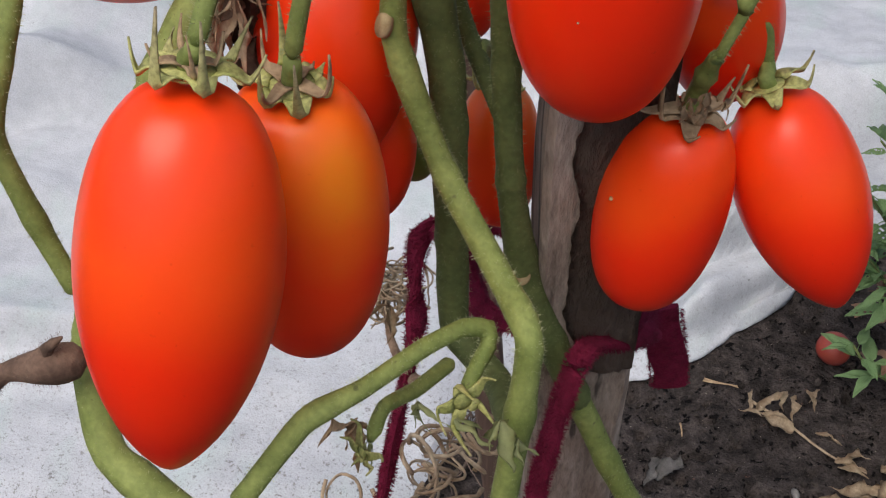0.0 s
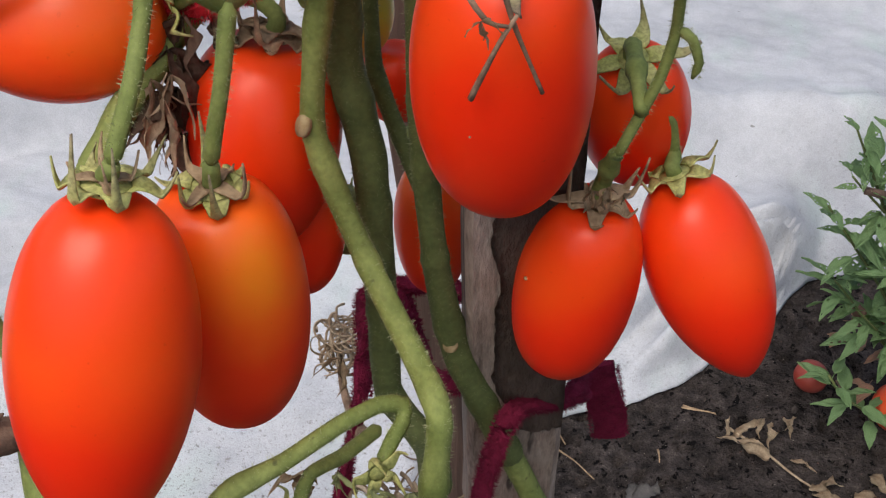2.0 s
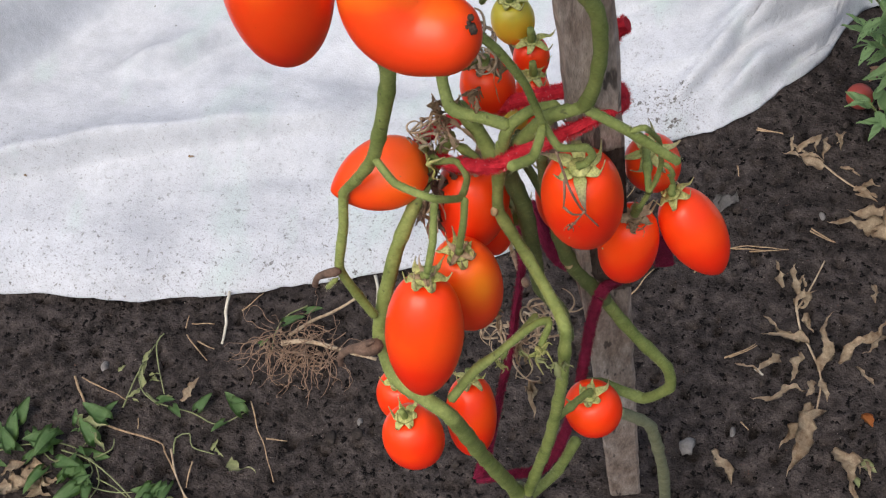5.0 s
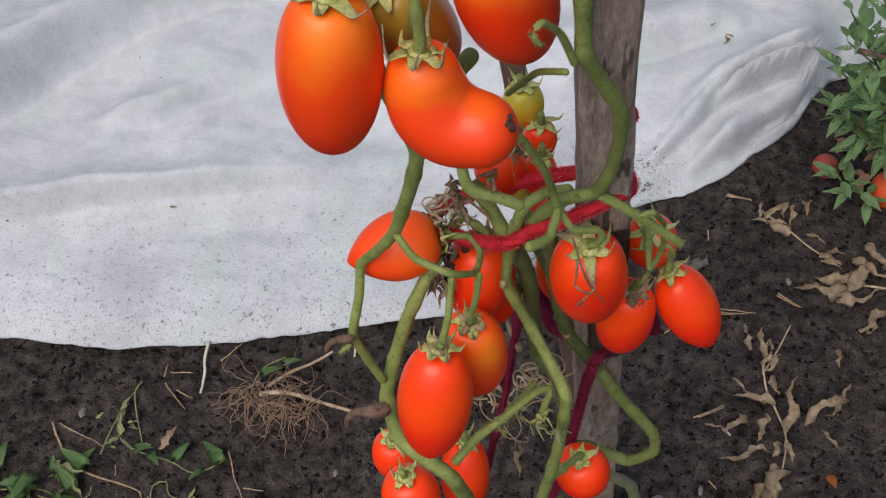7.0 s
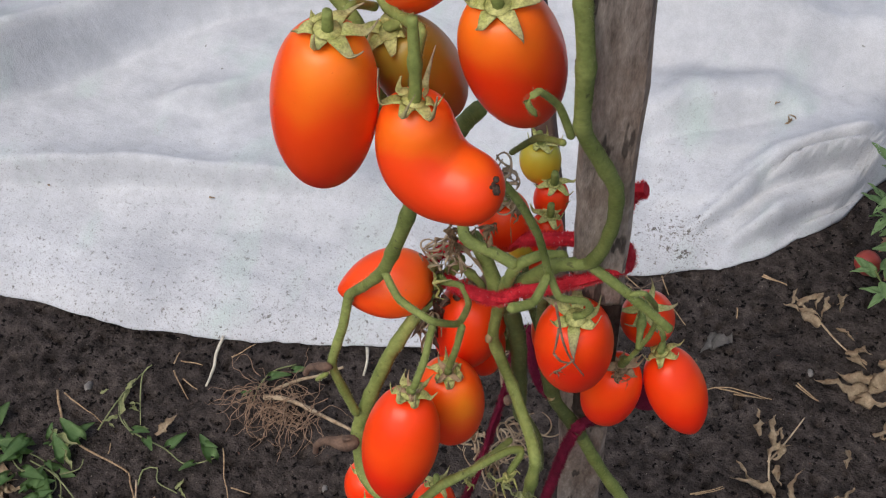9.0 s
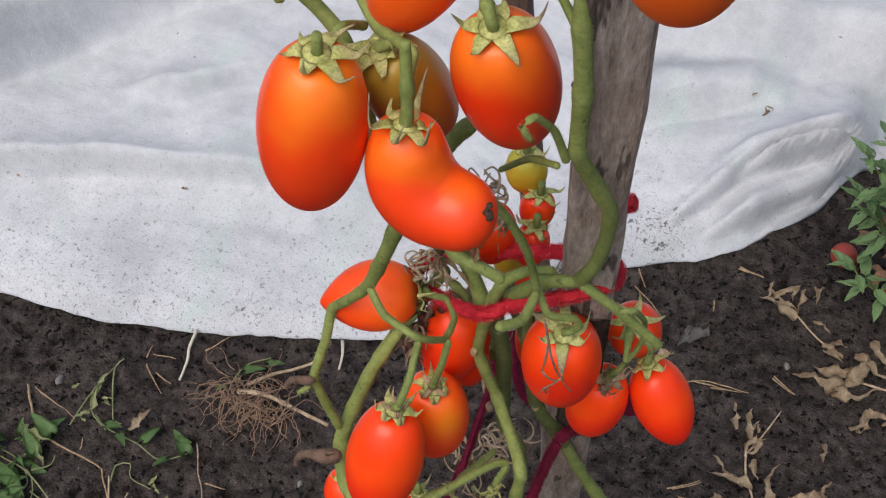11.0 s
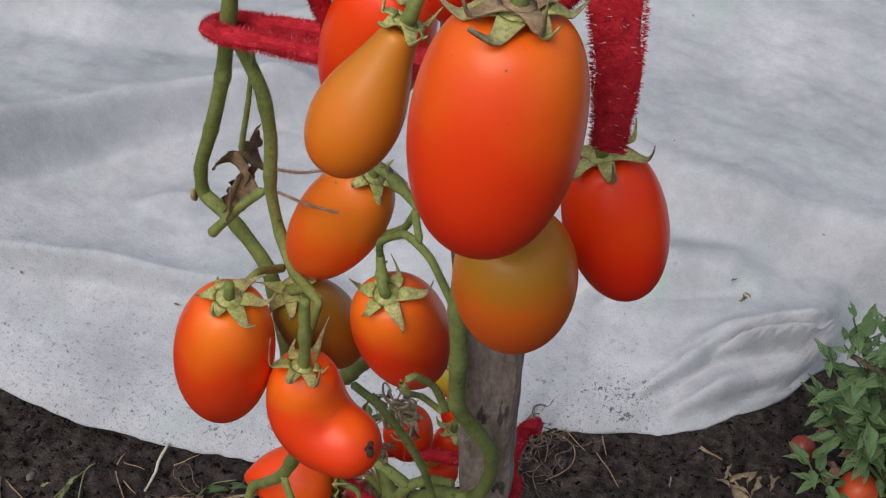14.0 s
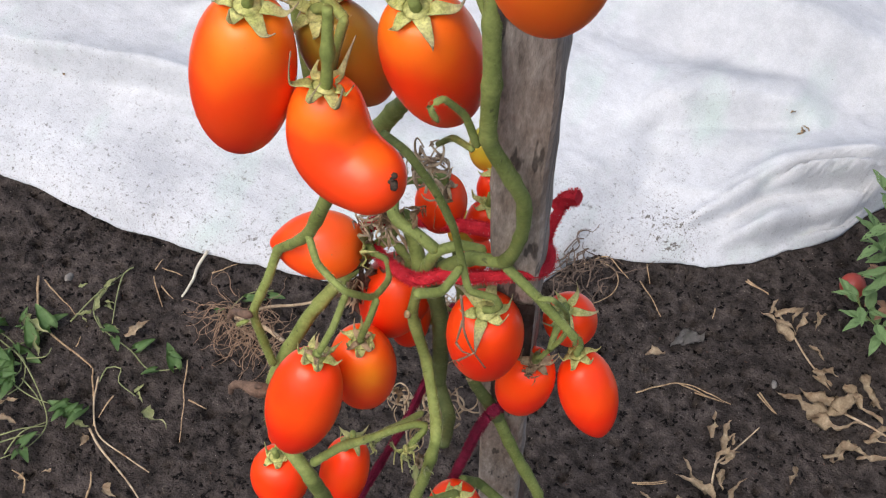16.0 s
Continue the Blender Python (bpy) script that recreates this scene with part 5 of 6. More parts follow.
dried_weed([(0.246, 0.882, 0.006), (0.258, 0.838, 0.006), (0.276, 0.807, 0.006), (0.293, 0.767, 0.006), (0.292, 0.710, 0.006)], [((0.247, 0.891), (0.234, 0.940), 0.28, DRY), ((0.254, 0.872), (0.271, 0.904), 0.3, DRY), ((0.256, 0.814), (0.205, 0.849), 0.2, DRY), ((0.260, 0.804), (0.256, 0.750), 0.26, DRY), ((0.294, 0.776), (0.297, 0.865), 0.16, DRY), ((0.261, 0.858), (0.276, 0.835), 0.3, DRY), ((0.298, 0.722), (0.262, 0.615), 0.24, DRY), ((0.285, 0.730), (0.253, 0.655), 0.22, DRY), ((0.293, 0.767), (0.306, 0.734), 0.28, DRY), ((0.248, 0.906), (0.254, 0.925), 0.3, DRY), ((0.226, 0.900), (0.210, 0.941), 0.28, DRY), ((0.246, 0.873), (0.256, 0.901), 0.3, DRY), ((0.272, 0.819), (0.205, 0.814), 0.2, DRY), ((0.237, 0.795), (0.208, 0.761), 0.26, DRY), ((0.313, 0.792), (0.372, 0.865), 0.16, DRY), ((0.261, 0.864), (0.267, 0.842), 0.3, DRY), ((0.328, 0.677), (0.378, 0.577), 0.24, DRY), ((0.276, 0.748), (0.203, 0.714), 0.22, DRY), ((0.283, 0.763), (0.277, 0.732), 0.28, DRY), ((0.258, 0.908), (0.250, 0.923), 0.3, DRY)], [(0.249, 0.865, 0.006), (0.265, 0.909, 0.006), (0.279, 0.954, 0.006)])
fallen_leaf(*((0.348, 0.929), (0.354, 0.895), 0.35, DRY))
fallen_leaf(*((0.371, 0.855), (0.341, 0.818), 0.22, DRY))
fallen_leaf(*((0.336, 0.795), (0.362, 0.764), 0.28, DRY))
fallen_leaf(*((0.168, 0.646), (0.196, 0.597), 0.26, DRY))
fallen_leaf(*((0.285, 1.120), (0.312, 1.107), 0.25, DRY))
fallen_leaf(*((0.289, 1.120), (0.315, 1.107), 0.25, DRY))
fallen_leaf(*((0.177, 0.772), (0.216, 0.759), 0.12, DRY))
fallen_leaf(*((0.120, 1.015), (0.144, 1.055), 0.34, STONE))
fallen_leaf(*((0.107, 0.991), (0.084, 0.969), 0.5, DRY))
fallen_leaf(*((-0.774, 0.407), (-0.731, 0.437), 0.5, DRY))
fallen_leaf(*((-0.793, 0.398), (-0.771, 0.413), 0.5, DRY))
fallen_leaf(*((-0.807, 0.417), (-0.772, 0.440), 0.4, DRY))
fallen_leaf(*((0.357, 0.664), (0.377, 0.650), 0.3, PALE_LEAF))
fallen_leaf(*((0.350, 0.637), (0.356, 0.621), 0.3, PALE_LEAF))
fallen_leaf(*((-0.778, 0.428), (-0.745, 0.444), 0.5, DRY))
fallen_leaf(*((-0.756, 0.424), (-0.724, 0.414), 0.5, DRY))
fallen_leaf(*((-0.792, 0.409), (-0.743, 0.413), 0.5, DRY))
fallen_leaf(*((-0.762, 0.404), (-0.716, 0.401), 0.5, DRY))
fallen_leaf(*((-0.801, 0.402), (-0.764, 0.395), 0.5, DRY))
fallen_leaf(*((-0.738, 0.414), (-0.714, 0.432), 0.5, DRY))
fallen_leaf(*((0.353, 0.728), (0.366, 0.708), 0.36, ORANGE_LEAF))
fallen_leaf(*((0.345, 0.672), (0.356, 0.640), 0.16, DRY))
fallen_leaf(*((0.362, 0.665), (0.372, 0.636), 0.14, DRY))
fallen_leaf(*((0.338, 0.650), (0.374, 0.655), 0.12, DRY))
fallen_leaf(*((0.120, 1.045), (0.112, 1.000), 0.34, STONE))
twig([(0.205, 0.766, 0.006), (0.216, 0.758, 0.006)], 0.0022, STRAW, 'straw', 'pale dry straw lying on the soil')
twig([(-0.052, 1.076, 0.006), (-0.020, 1.072, 0.010), (-0.006, 1.040, 0.006), (-0.030, 0.995, 0.006)], 0.0012, HUSK)
twig([(-0.070, 1.060, 0.006), (-0.045, 1.085, 0.012), (0.000, 1.075, 0.006)], 0.0012, HUSK)
twig([(0.171, 0.779, 0.006), (0.203, 0.805, 0.006)], 0.0011, HUSK)
twig([(0.198, 0.687, 0.006), (0.209, 0.678, 0.006)], 0.0011, HUSK)
twig([(0.255, 1.002, 0.006), (0.290, 0.986, 0.006)], 0.0011, HUSK)
twig([(0.147, 0.953, 0.006), (0.189, 0.957, 0.006), (0.218, 0.965, 0.006)], 0.0011, HUSK)
twig([(0.157, 1.167, 0.006), (0.195, 1.163, 0.006)], 0.0011, HUSK)
twig([(0.136, 1.096, 0.006), (0.141, 1.081, 0.006)], 0.0011, HUSK)
twig([(0.102, 0.906, 0.006), (0.145, 0.951, 0.006), (0.188, 0.962, 0.006), (0.228, 0.966, 0.006)], 0.0011, HUSK)
twig([(0.017, 1.080, 0.006), (0.075, 1.041, 0.006)], 0.0011, HUSK)
twig([(0.014, 1.110, 0.006), (0.034, 1.083, 0.006)], 0.0011, HUSK)
twig([(0.158, 1.172, 0.006), (0.196, 1.162, 0.006)], 0.0011, HUSK)
twig([(0.256, 1.006, 0.006), (0.292, 0.987, 0.006)], 0.0011, HUSK)
twig([(0.164, 0.777, 0.006), (0.201, 0.807, 0.006)], 0.0011, HUSK)
twig([(0.019, 0.855, 0.006), (0.045, 0.899, 0.006)], 0.0011, HUSK)
twig([(-0.610, 0.678, 0.006), (-0.565, 0.641, 0.006)], 0.0011, HUSK)
twig([(-0.619, 0.688, 0.006), (-0.618, 0.710, 0.006)], 0.0011, HUSK)
twig([(-0.538, 0.730, 0.006), (-0.515, 0.764, 0.006)], 0.0011, HUSK)
twig([(-0.590, 0.672, 0.006), (-0.561, 0.662, 0.006)], 0.0011, HUSK)
twig([(-0.608, 0.696, 0.006), (-0.575, 0.702, 0.006)], 0.0011, HUSK)
twig([(-0.646, 0.559, 0.006), (-0.631, 0.520, 0.006)], 0.0011, HUSK)
twig([(-0.748, 0.584, 0.006), (-0.668, 0.564, 0.006)], 0.0011, HUSK)
twig([(-0.441, 0.542, 0.006), (-0.413, 0.547, 0.006)], 0.0011, HUSK)
twig([(-0.531, 0.486, 0.006), (-0.531, 0.449, 0.006)], 0.0011, HUSK)
twig([(0.174, 0.952, 0.006), (0.204, 0.961, 0.006)], 0.0011, HUSK)
twig([(0.159, 1.168, 0.006), (0.195, 1.162, 0.006)], 0.0011, HUSK)
twig([(-0.566, 0.753, 0.012), (-0.556, 0.705, 0.012), (-0.549, 0.668, 0.012)], 0.0026, STRAW, 'straw', 'pale dry straw lying on the soil')
twig([(-0.356, 0.823, 0.012), (-0.345, 0.797, 0.012), (-0.340, 0.776, 0.012)], 0.0026, STRAW, 'straw', 'pale dry straw lying on the soil')
twig([(-0.760, 0.585, 0.006), (-0.714, 0.535, 0.006), (-0.666, 0.516, 0.006), (-0.597, 0.510, 0.006), (-0.573, 0.489, 0.006), (-0.529, 0.437, 0.006)], 0.0018, HUSK, 'dead_stalk', 'thin brown dead stalk lying on the soil')
bindweed([[(-0.834, 0.476, 0.006), (-0.766, 0.480, 0.006), (-0.707, 0.475, 0.006), (-0.673, 0.448, 0.006), (-0.676, 0.426, 0.006)], [(-0.716, 0.512, 0.006), (-0.702, 0.498, 0.006), (-0.681, 0.496, 0.006)], [(-0.664, 0.439, 0.006), (-0.633, 0.431, 0.006), (-0.610, 0.421, 0.006)], [(-0.678, 0.466, 0.006), (-0.657, 0.484, 0.006), (-0.660, 0.500, 0.006)]], [((-0.811, 0.474), (-0.820, 0.517), 0.34, LEAF), ((-0.743, 0.482), (-0.787, 0.468), 0.34, LEAF), ((-0.753, 0.475), (-0.738, 0.458), 0.34, LEAF), ((-0.822, 0.462), (-0.783, 0.456), 0.34, LEAF), ((-0.829, 0.465), (-0.835, 0.491), 0.34, LEAF), ((-0.812, 0.427), (-0.789, 0.424), 0.34, LEAF), ((-0.723, 0.512), (-0.730, 0.532), 0.34, LEAF), ((-0.716, 0.500), (-0.722, 0.495), 0.34, LEAF), ((-0.710, 0.511), (-0.670, 0.511), 0.34, PALE_LEAF), ((-0.691, 0.497), (-0.663, 0.479), 0.34, PALE_LEAF), ((-0.703, 0.474), (-0.689, 0.466), 0.34, LEAF), ((-0.687, 0.526), (-0.672, 0.555), 0.34, LEAF), ((-0.714, 0.431), (-0.701, 0.456), 0.34, LEAF), ((-0.709, 0.432), (-0.713, 0.416), 0.34, LEAF), ((-0.679, 0.423), (-0.664, 0.436), 0.34, LEAF), ((-0.484, 0.497), (-0.434, 0.483), 0.34, PALE_LEAF), ((-0.570, 0.429), (-0.563, 0.450), 0.34, LEAF), ((-0.560, 0.429), (-0.548, 0.443), 0.34, LEAF), ((-0.577, 0.433), (-0.589, 0.440), 0.34, LEAF)])
bindweed([[(-0.646, 0.674, 0.006), (-0.652, 0.658, 0.006), (-0.637, 0.625, 0.006), (-0.609, 0.578, 0.006)], [(-0.664, 0.548, 0.006), (-0.663, 0.603, 0.006), (-0.653, 0.655, 0.006)], [(-0.639, 0.578, 0.006), (-0.611, 0.563, 0.006), (-0.559, 0.559, 0.006), (-0.517, 0.550, 0.006), (-0.478, 0.579, 0.006)], [(-0.566, 0.495, 0.006), (-0.571, 0.518, 0.006), (-0.554, 0.529, 0.006), (-0.541, 0.509, 0.006), (-0.507, 0.505, 0.006)]], [((-0.646, 0.563), (-0.657, 0.566), 0.34, PALE_LEAF), ((-0.644, 0.579), (-0.654, 0.612), 0.34, PALE_LEAF), ((-0.635, 0.597), (-0.620, 0.602), 0.34, PALE_LEAF), ((-0.656, 0.618), (-0.652, 0.642), 0.34, PALE_LEAF), ((-0.605, 0.565), (-0.587, 0.573), 0.34, PALE_LEAF), ((-0.583, 0.556), (-0.564, 0.541), 0.34, LEAF), ((-0.550, 0.565), (-0.538, 0.592), 0.34, LEAF), ((-0.486, 0.571), (-0.517, 0.594), 0.34, LEAF), ((-0.498, 0.582), (-0.480, 0.583), 0.34, LEAF), ((-0.508, 0.552), (-0.519, 0.533), 0.34, LEAF), ((-0.507, 0.506), (-0.504, 0.524), 0.34, PALE_LEAF), ((-0.502, 0.505), (-0.484, 0.498), 0.34, PALE_LEAF), ((-0.578, 0.570), (-0.563, 0.610), 0.4, DRY), ((-0.688, 0.598), (-0.680, 0.610), 0.34, PALE_LEAF)])
bindweed([[(-0.445, 0.758, 0.006), (-0.471, 0.732, 0.006), (-0.478, 0.701, 0.006), (-0.476, 0.678, 0.006)]], [((-0.465, 0.720), (-0.438, 0.733), 0.34, LEAF), ((-0.438, 0.742), (-0.414, 0.749), 0.34, LEAF), ((-0.486, 0.673), (-0.477, 0.682), 0.34, LEAF)])
bindweed([[(-0.732, 0.470, 0.006), (-0.680, 0.460, 0.012), (-0.622, 0.432, 0.016), (-0.586, 0.403, 0.010), (-0.585, 0.362, 0.006), (-0.605, 0.327, 0.006)], [(-0.630, 0.354, 0.006), (-0.609, 0.378, 0.010), (-0.587, 0.400, 0.006)], [(-0.621, 0.344, 0.012), (-0.597, 0.370, 0.016), (-0.580, 0.386, 0.012)], [(-0.609, 0.337, 0.006), (-0.603, 0.371, 0.018), (-0.587, 0.407, 0.008)], [(-0.703, 0.467, 0.006), (-0.673, 0.459, 0.012), (-0.656, 0.432, 0.006), (-0.661, 0.407, 0.006)]],
         [((-0.700, 0.447), (-0.657, 0.421), 0.34, LEAF), ((-0.698, 0.437), (-0.674, 0.453), 0.34, LEAF), ((-0.663, 0.416), (-0.656, 0.390), 0.34, LEAF), ((-0.592, 0.347), (-0.590, 0.333), 0.34, LEAF), ((-0.591, 0.358), (-0.583, 0.384), 0.34, LEAF), ((-0.580, 0.350), (-0.559, 0.339), 0.34, LEAF), ((-0.723, 0.522), (-0.699, 0.492), 0.34, PALE_LEAF), ((-0.703, 0.512), (-0.711, 0.495), 0.34, LEAF), ((-0.687, 0.511), (-0.675, 0.485), 0.34, PALE_LEAF), ((-0.659, 0.387), (-0.638, 0.406), 0.5, DRY), ((-0.644, 0.376), (-0.615, 0.374), 0.5, DRY)])
dried_weed([(-0.531, 0.430, 0.006), (-0.500, 0.415, 0.010), (-0.469, 0.407, 0.006), (-0.436, 0.397, 0.006), (-0.406, 0.385, 0.006)], [((-0.461, 0.372), (-0.434, 0.370), 0.4, DRY), ((-0.526, 0.421), (-0.525, 0.401), 0.4, DRY), ((-0.573, 0.319), (-0.551, 0.324), 0.45, DRY), ((-0.536, 0.353), (-0.546, 0.342), 0.4, DRY)], [(-0.571, 0.500, 0.006), (-0.547, 0.460, 0.010), (-0.513, 0.429, 0.006), (-0.459, 0.425, 0.006), (-0.421, 0.425, 0.006)])
bindweed([[(-0.610, 0.560, 0.006), (-0.640, 0.575, 0.016), (-0.655, 0.605, 0.022), (-0.652, 0.635, 0.008)]],
         [((-0.651, 0.591), (-0.653, 0.613), 0.5, PALE_LEAF), ((-0.644, 0.602), (-0.617, 0.596), 0.42, PALE_LEAF), ((-0.642, 0.574), (-0.654, 0.555), 0.42, PALE_LEAF), ((-0.654, 0.607), (-0.655, 0.630), 0.5, PALE_LEAF), ((-0.607, 0.563), (-0.583, 0.567), 0.4, LEAF), ((-0.574, 0.424), (-0.575, 0.405), 0.36, LEAF), ((-0.554, 0.424), (-0.529, 0.430), 0.36, PALE_LEAF)])
twig([(-0.480, 0.590, 0.006), (-0.450, 0.544, 0.006), (-0.412, 0.484, 0.006)], 0.0010, HUSK)
twig([(-0.469, 0.345, 0.006), (-0.480, 0.369, 0.006), (-0.487, 0.380, 0.006)], 0.0016, HUSK)
twig([(-0.547, 0.307, 0.006), (-0.555, 0.321, 0.010), (-0.582, 0.324, 0.006)], 0.0016, HUSK)
bindweed([[(-0.824, 0.451, 0.006), (-0.777, 0.469, 0.006), (-0.734, 0.451, 0.006), (-0.707, 0.473, 0.006), (-0.678, 0.536, 0.006)], [(-0.734, 0.451, 0.006), (-0.679, 0.427, 0.006), (-0.626, 0.424, 0.006), (-0.571, 0.441, 0.006)]], [((-0.810, 0.501), (-0.807, 0.537), 0.34, LEAF), ((-0.801, 0.456), (-0.826, 0.483), 0.34, LEAF), ((-0.747, 0.464), (-0.766, 0.445), 0.34, LEAF), ((-0.698, 0.471), (-0.657, 0.474), 0.34, LEAF), ((-0.701, 0.435), (-0.703, 0.466), 0.34, LEAF), ((-0.719, 0.447), (-0.684, 0.446), 0.34, LEAF), ((-0.692, 0.447), (-0.674, 0.417), 0.34, LEAF), ((-0.667, 0.422), (-0.686, 0.400), 0.34, LEAF), ((-0.681, 0.414), (-0.709, 0.383), 0.34, LEAF), ((-0.567, 0.436), (-0.606, 0.430), 0.34, LEAF), ((-0.578, 0.439), (-0.591, 0.415), 0.34, LEAF), ((-0.550, 0.442), (-0.548, 0.405), 0.34, LEAF), ((-0.802, 0.436), (-0.811, 0.461), 0.34, LEAF), ((-0.779, 0.482), (-0.756, 0.456), 0.34, LEAF), ((-0.749, 0.487), (-0.757, 0.446), 0.34, LEAF), ((-0.744, 0.432), (-0.753, 0.390), 0.34, LEAF), ((-0.683, 0.491), (-0.715, 0.516), 0.34, LEAF), ((-0.678, 0.523), (-0.718, 0.538), 0.34, LEAF), ((-0.826, 0.482), (-0.806, 0.463), 0.34, LEAF), ((-0.771, 0.444), (-0.752, 0.466), 0.34, LEAF)])


def root_clump(at, stick, stalk):
    w = empty("root_clump", (*at, 0), "uprooted dry weed with a tangle of pale fine roots", "dead weed", "dead weeds")
    laid_stalk(stick, 0.0036, DRY, w)
    laid_stalk(stalk, 0.0028, DRY, w)
    rng = random.Random(12)
    bm = bmesh.new()
    for i in range(115):
        along = rng.random()
        p = Vector((-0.035 + 0.11 * along + rng.gauss(0, 0.010), rng.gauss(0, 0.012), rng.uniform(0.012, 0.045)))
        d = Vector((rng.gauss(-0.35, 0.7), rng.gauss(-0.5, 0.5), rng.uniform(-0.2, 0.3))).normalized()
        pts = [p]
        for k in range(rng.randrange(5, 12)):
            d = (d + Vector((rng.uniform(-1, 1), rng.uniform(-1.1, 0.9), rng.uniform(-1, 0.7))) * 0.75).normalized()
            p = p + d * 0.0095
            p.z = max(p.z, 0.004)
            pts.append(p)
        tube(bm, spline(pts, 0.004), lambda t: 0.0008 * (1.2 - 0.9 * t), 4, 0.2)
    tagged(part("root_tangle", bm, TWIG, w, "tangle of pale fine root fibre"), kind="stuff")


root_clump((-0.444, 0.681), [(-0.454, 0.677, 0.030), (-0.418, 0.687, 0.030), (-0.368, 0.685, 0.030), (-0.312, 0.679, 0.030)], [(-0.448, 0.695, 0.020), (-0.425, 0.728, 0.020), (-0.398, 0.751, 0.020), (-0.371, 0.771, 0.020)])


def root_tangle(at, n, spread, seed):
    """A low tangle of dark dead roots on the soil."""
    rng = random.Random(seed)
    bm = bmesh.new()
    for _ in range(n):
        p = Vector((rng.gauss(0, spread * 0.4), rng.gauss(0, spread * 0.4), rng.uniform(0.002, 0.05)))
        d, pts = Vector((rng.gauss(0, 1), rng.gauss(0, 1), 0.1)).normalized(), [p]
        for k in range(rng.randrange(5, 11)):
            d = (d + Vector((rng.gauss(0, 0.6), rng.gauss(0, 0.6), rng.gauss(-0.1, 0.4)))).normalized()
            p = p + d * spread * 0.2
            p.z = max(p.z, 0.003)
            pts.append(p)
        tube(bm, spline(pts, 0.006), lambda t: 0.0013 * (1.1 - 0.7 * t), 4, 0.2)
    ob = mesh_object("root_tangle", bm, DARK_FIBRE)
    ob.location = (*at, lift(*at))
    tagged(ob, "low tangle of dark dead roots lying on soil", "dead roots", kind="stuff")


DARK_FIBRE = plain("dark_fibre", (0.06, 0.042, 0.034), (0.22, 0.155, 0.115), 120, 0.9, 0.4, 0.001)
root_tangle((-0.070, 1.028), 46, 0.055, 4)


def lump(bm, at, r, rng, sub=1):
    m = Matrix.Translation(at) @ pose(0, 0, 0, rng.uniform(0, 360), rng.uniform(0, 360), rng.uniform(0, 360)) @ Matrix.Diagonal((r, r * rng.uniform(0.6, 1), r * rng.uniform(0.45, 0.8), 1))
    v = bmesh.ops.create_icosphere(bm, subdivisions=sub, radius=1, matrix=m)["verts"]
    for q in v:
        q.co += (q.co - Vector(at)) * 0.45 * noise.noise(q.co * 180)


for at, r, mat in (((0.188, 0.672), 0.007, STONE), ((0.132, 0.642), 0.013, STONE), ((-0.319, 0.594), 0.006, STONE), ((-0.351, 0.562), 0.011, CLOD), ((-0.316, 0.575), 0.01, CLOD), ((-0.720, 0.608), 0.008, STONE), ((0.268, 1.033), 0.006, STONE)):
    bm = bmesh.new()
    lump(bm, Vector((0, 0, 0)), r, random.Random(round(at[0] * 1000)), 2)
    ob = mesh_object("stone" if mat is STONE else "soil_clod", bm, mat)
    ob.location = (*at, lift(*at) + r * 0.25)
    tagged(ob, "small grey stone half sunk in the soil" if mat is STONE else "dark lump of soil lying on the bed", "stone" if mat is STONE else "clod", "stones and clods")


def crumbs():
    """Loose crumbs of soil: too many and too small to count."""
    rng = random.Random(5)
    shapes = []
    for s in range(6):
        bm = bmesh.new()
        lump(bm, Vector((0, 0, 0)), 1.0, random.Random(s), 1)
        bm.verts.ensure_lookup_table()
        shapes.append(([v.co.copy() * (1 + 0.5 * noise.noise(v.co * 2.0 + Vector((s, 0, 0)))) for v in bm.verts], [[v.index for v in f.verts] for f in bm.faces]))
        bm.free()
    verts, faces = [], []
    for i in range(26000):
        x, y = rng.uniform(-1.1, 0.75), rng.uniform(0.22, 1.45)
        if y > hem(x) - 0.004:
            continue
        patch = noise.noise(Vector((x * 5, y * 5, 0)))
        if rng.random() > 0.55 + patch:
            continue
        r = 0.0008 + 0.0030 * rng.random() ** 3 + (0.004 if rng.random() < 0.02 else 0)
        z = lift(x, y) + r * 0.2
        vs, fs = shapes[i % 6]
        rot = Euler((rng.uniform(0, 6), rng.uniform(0, 6), rng.uniform(0, 6))).to_matrix()
        n = len(verts)
        verts += [tuple(rot @ v * r + Vector((x, y, z))) for v in vs]
        faces += [[n + k for k in f] for f in fs]
    me = bpy.data.meshes.new("soil_crumbs")
    me.from_pydata(verts, [], faces)
    me.materials.append(CLOD)
    tagged(new("soil_crumbs", me), "loose dark crumbs scattered over the soil", "soil crumbs", kind="stuff")


crumbs()


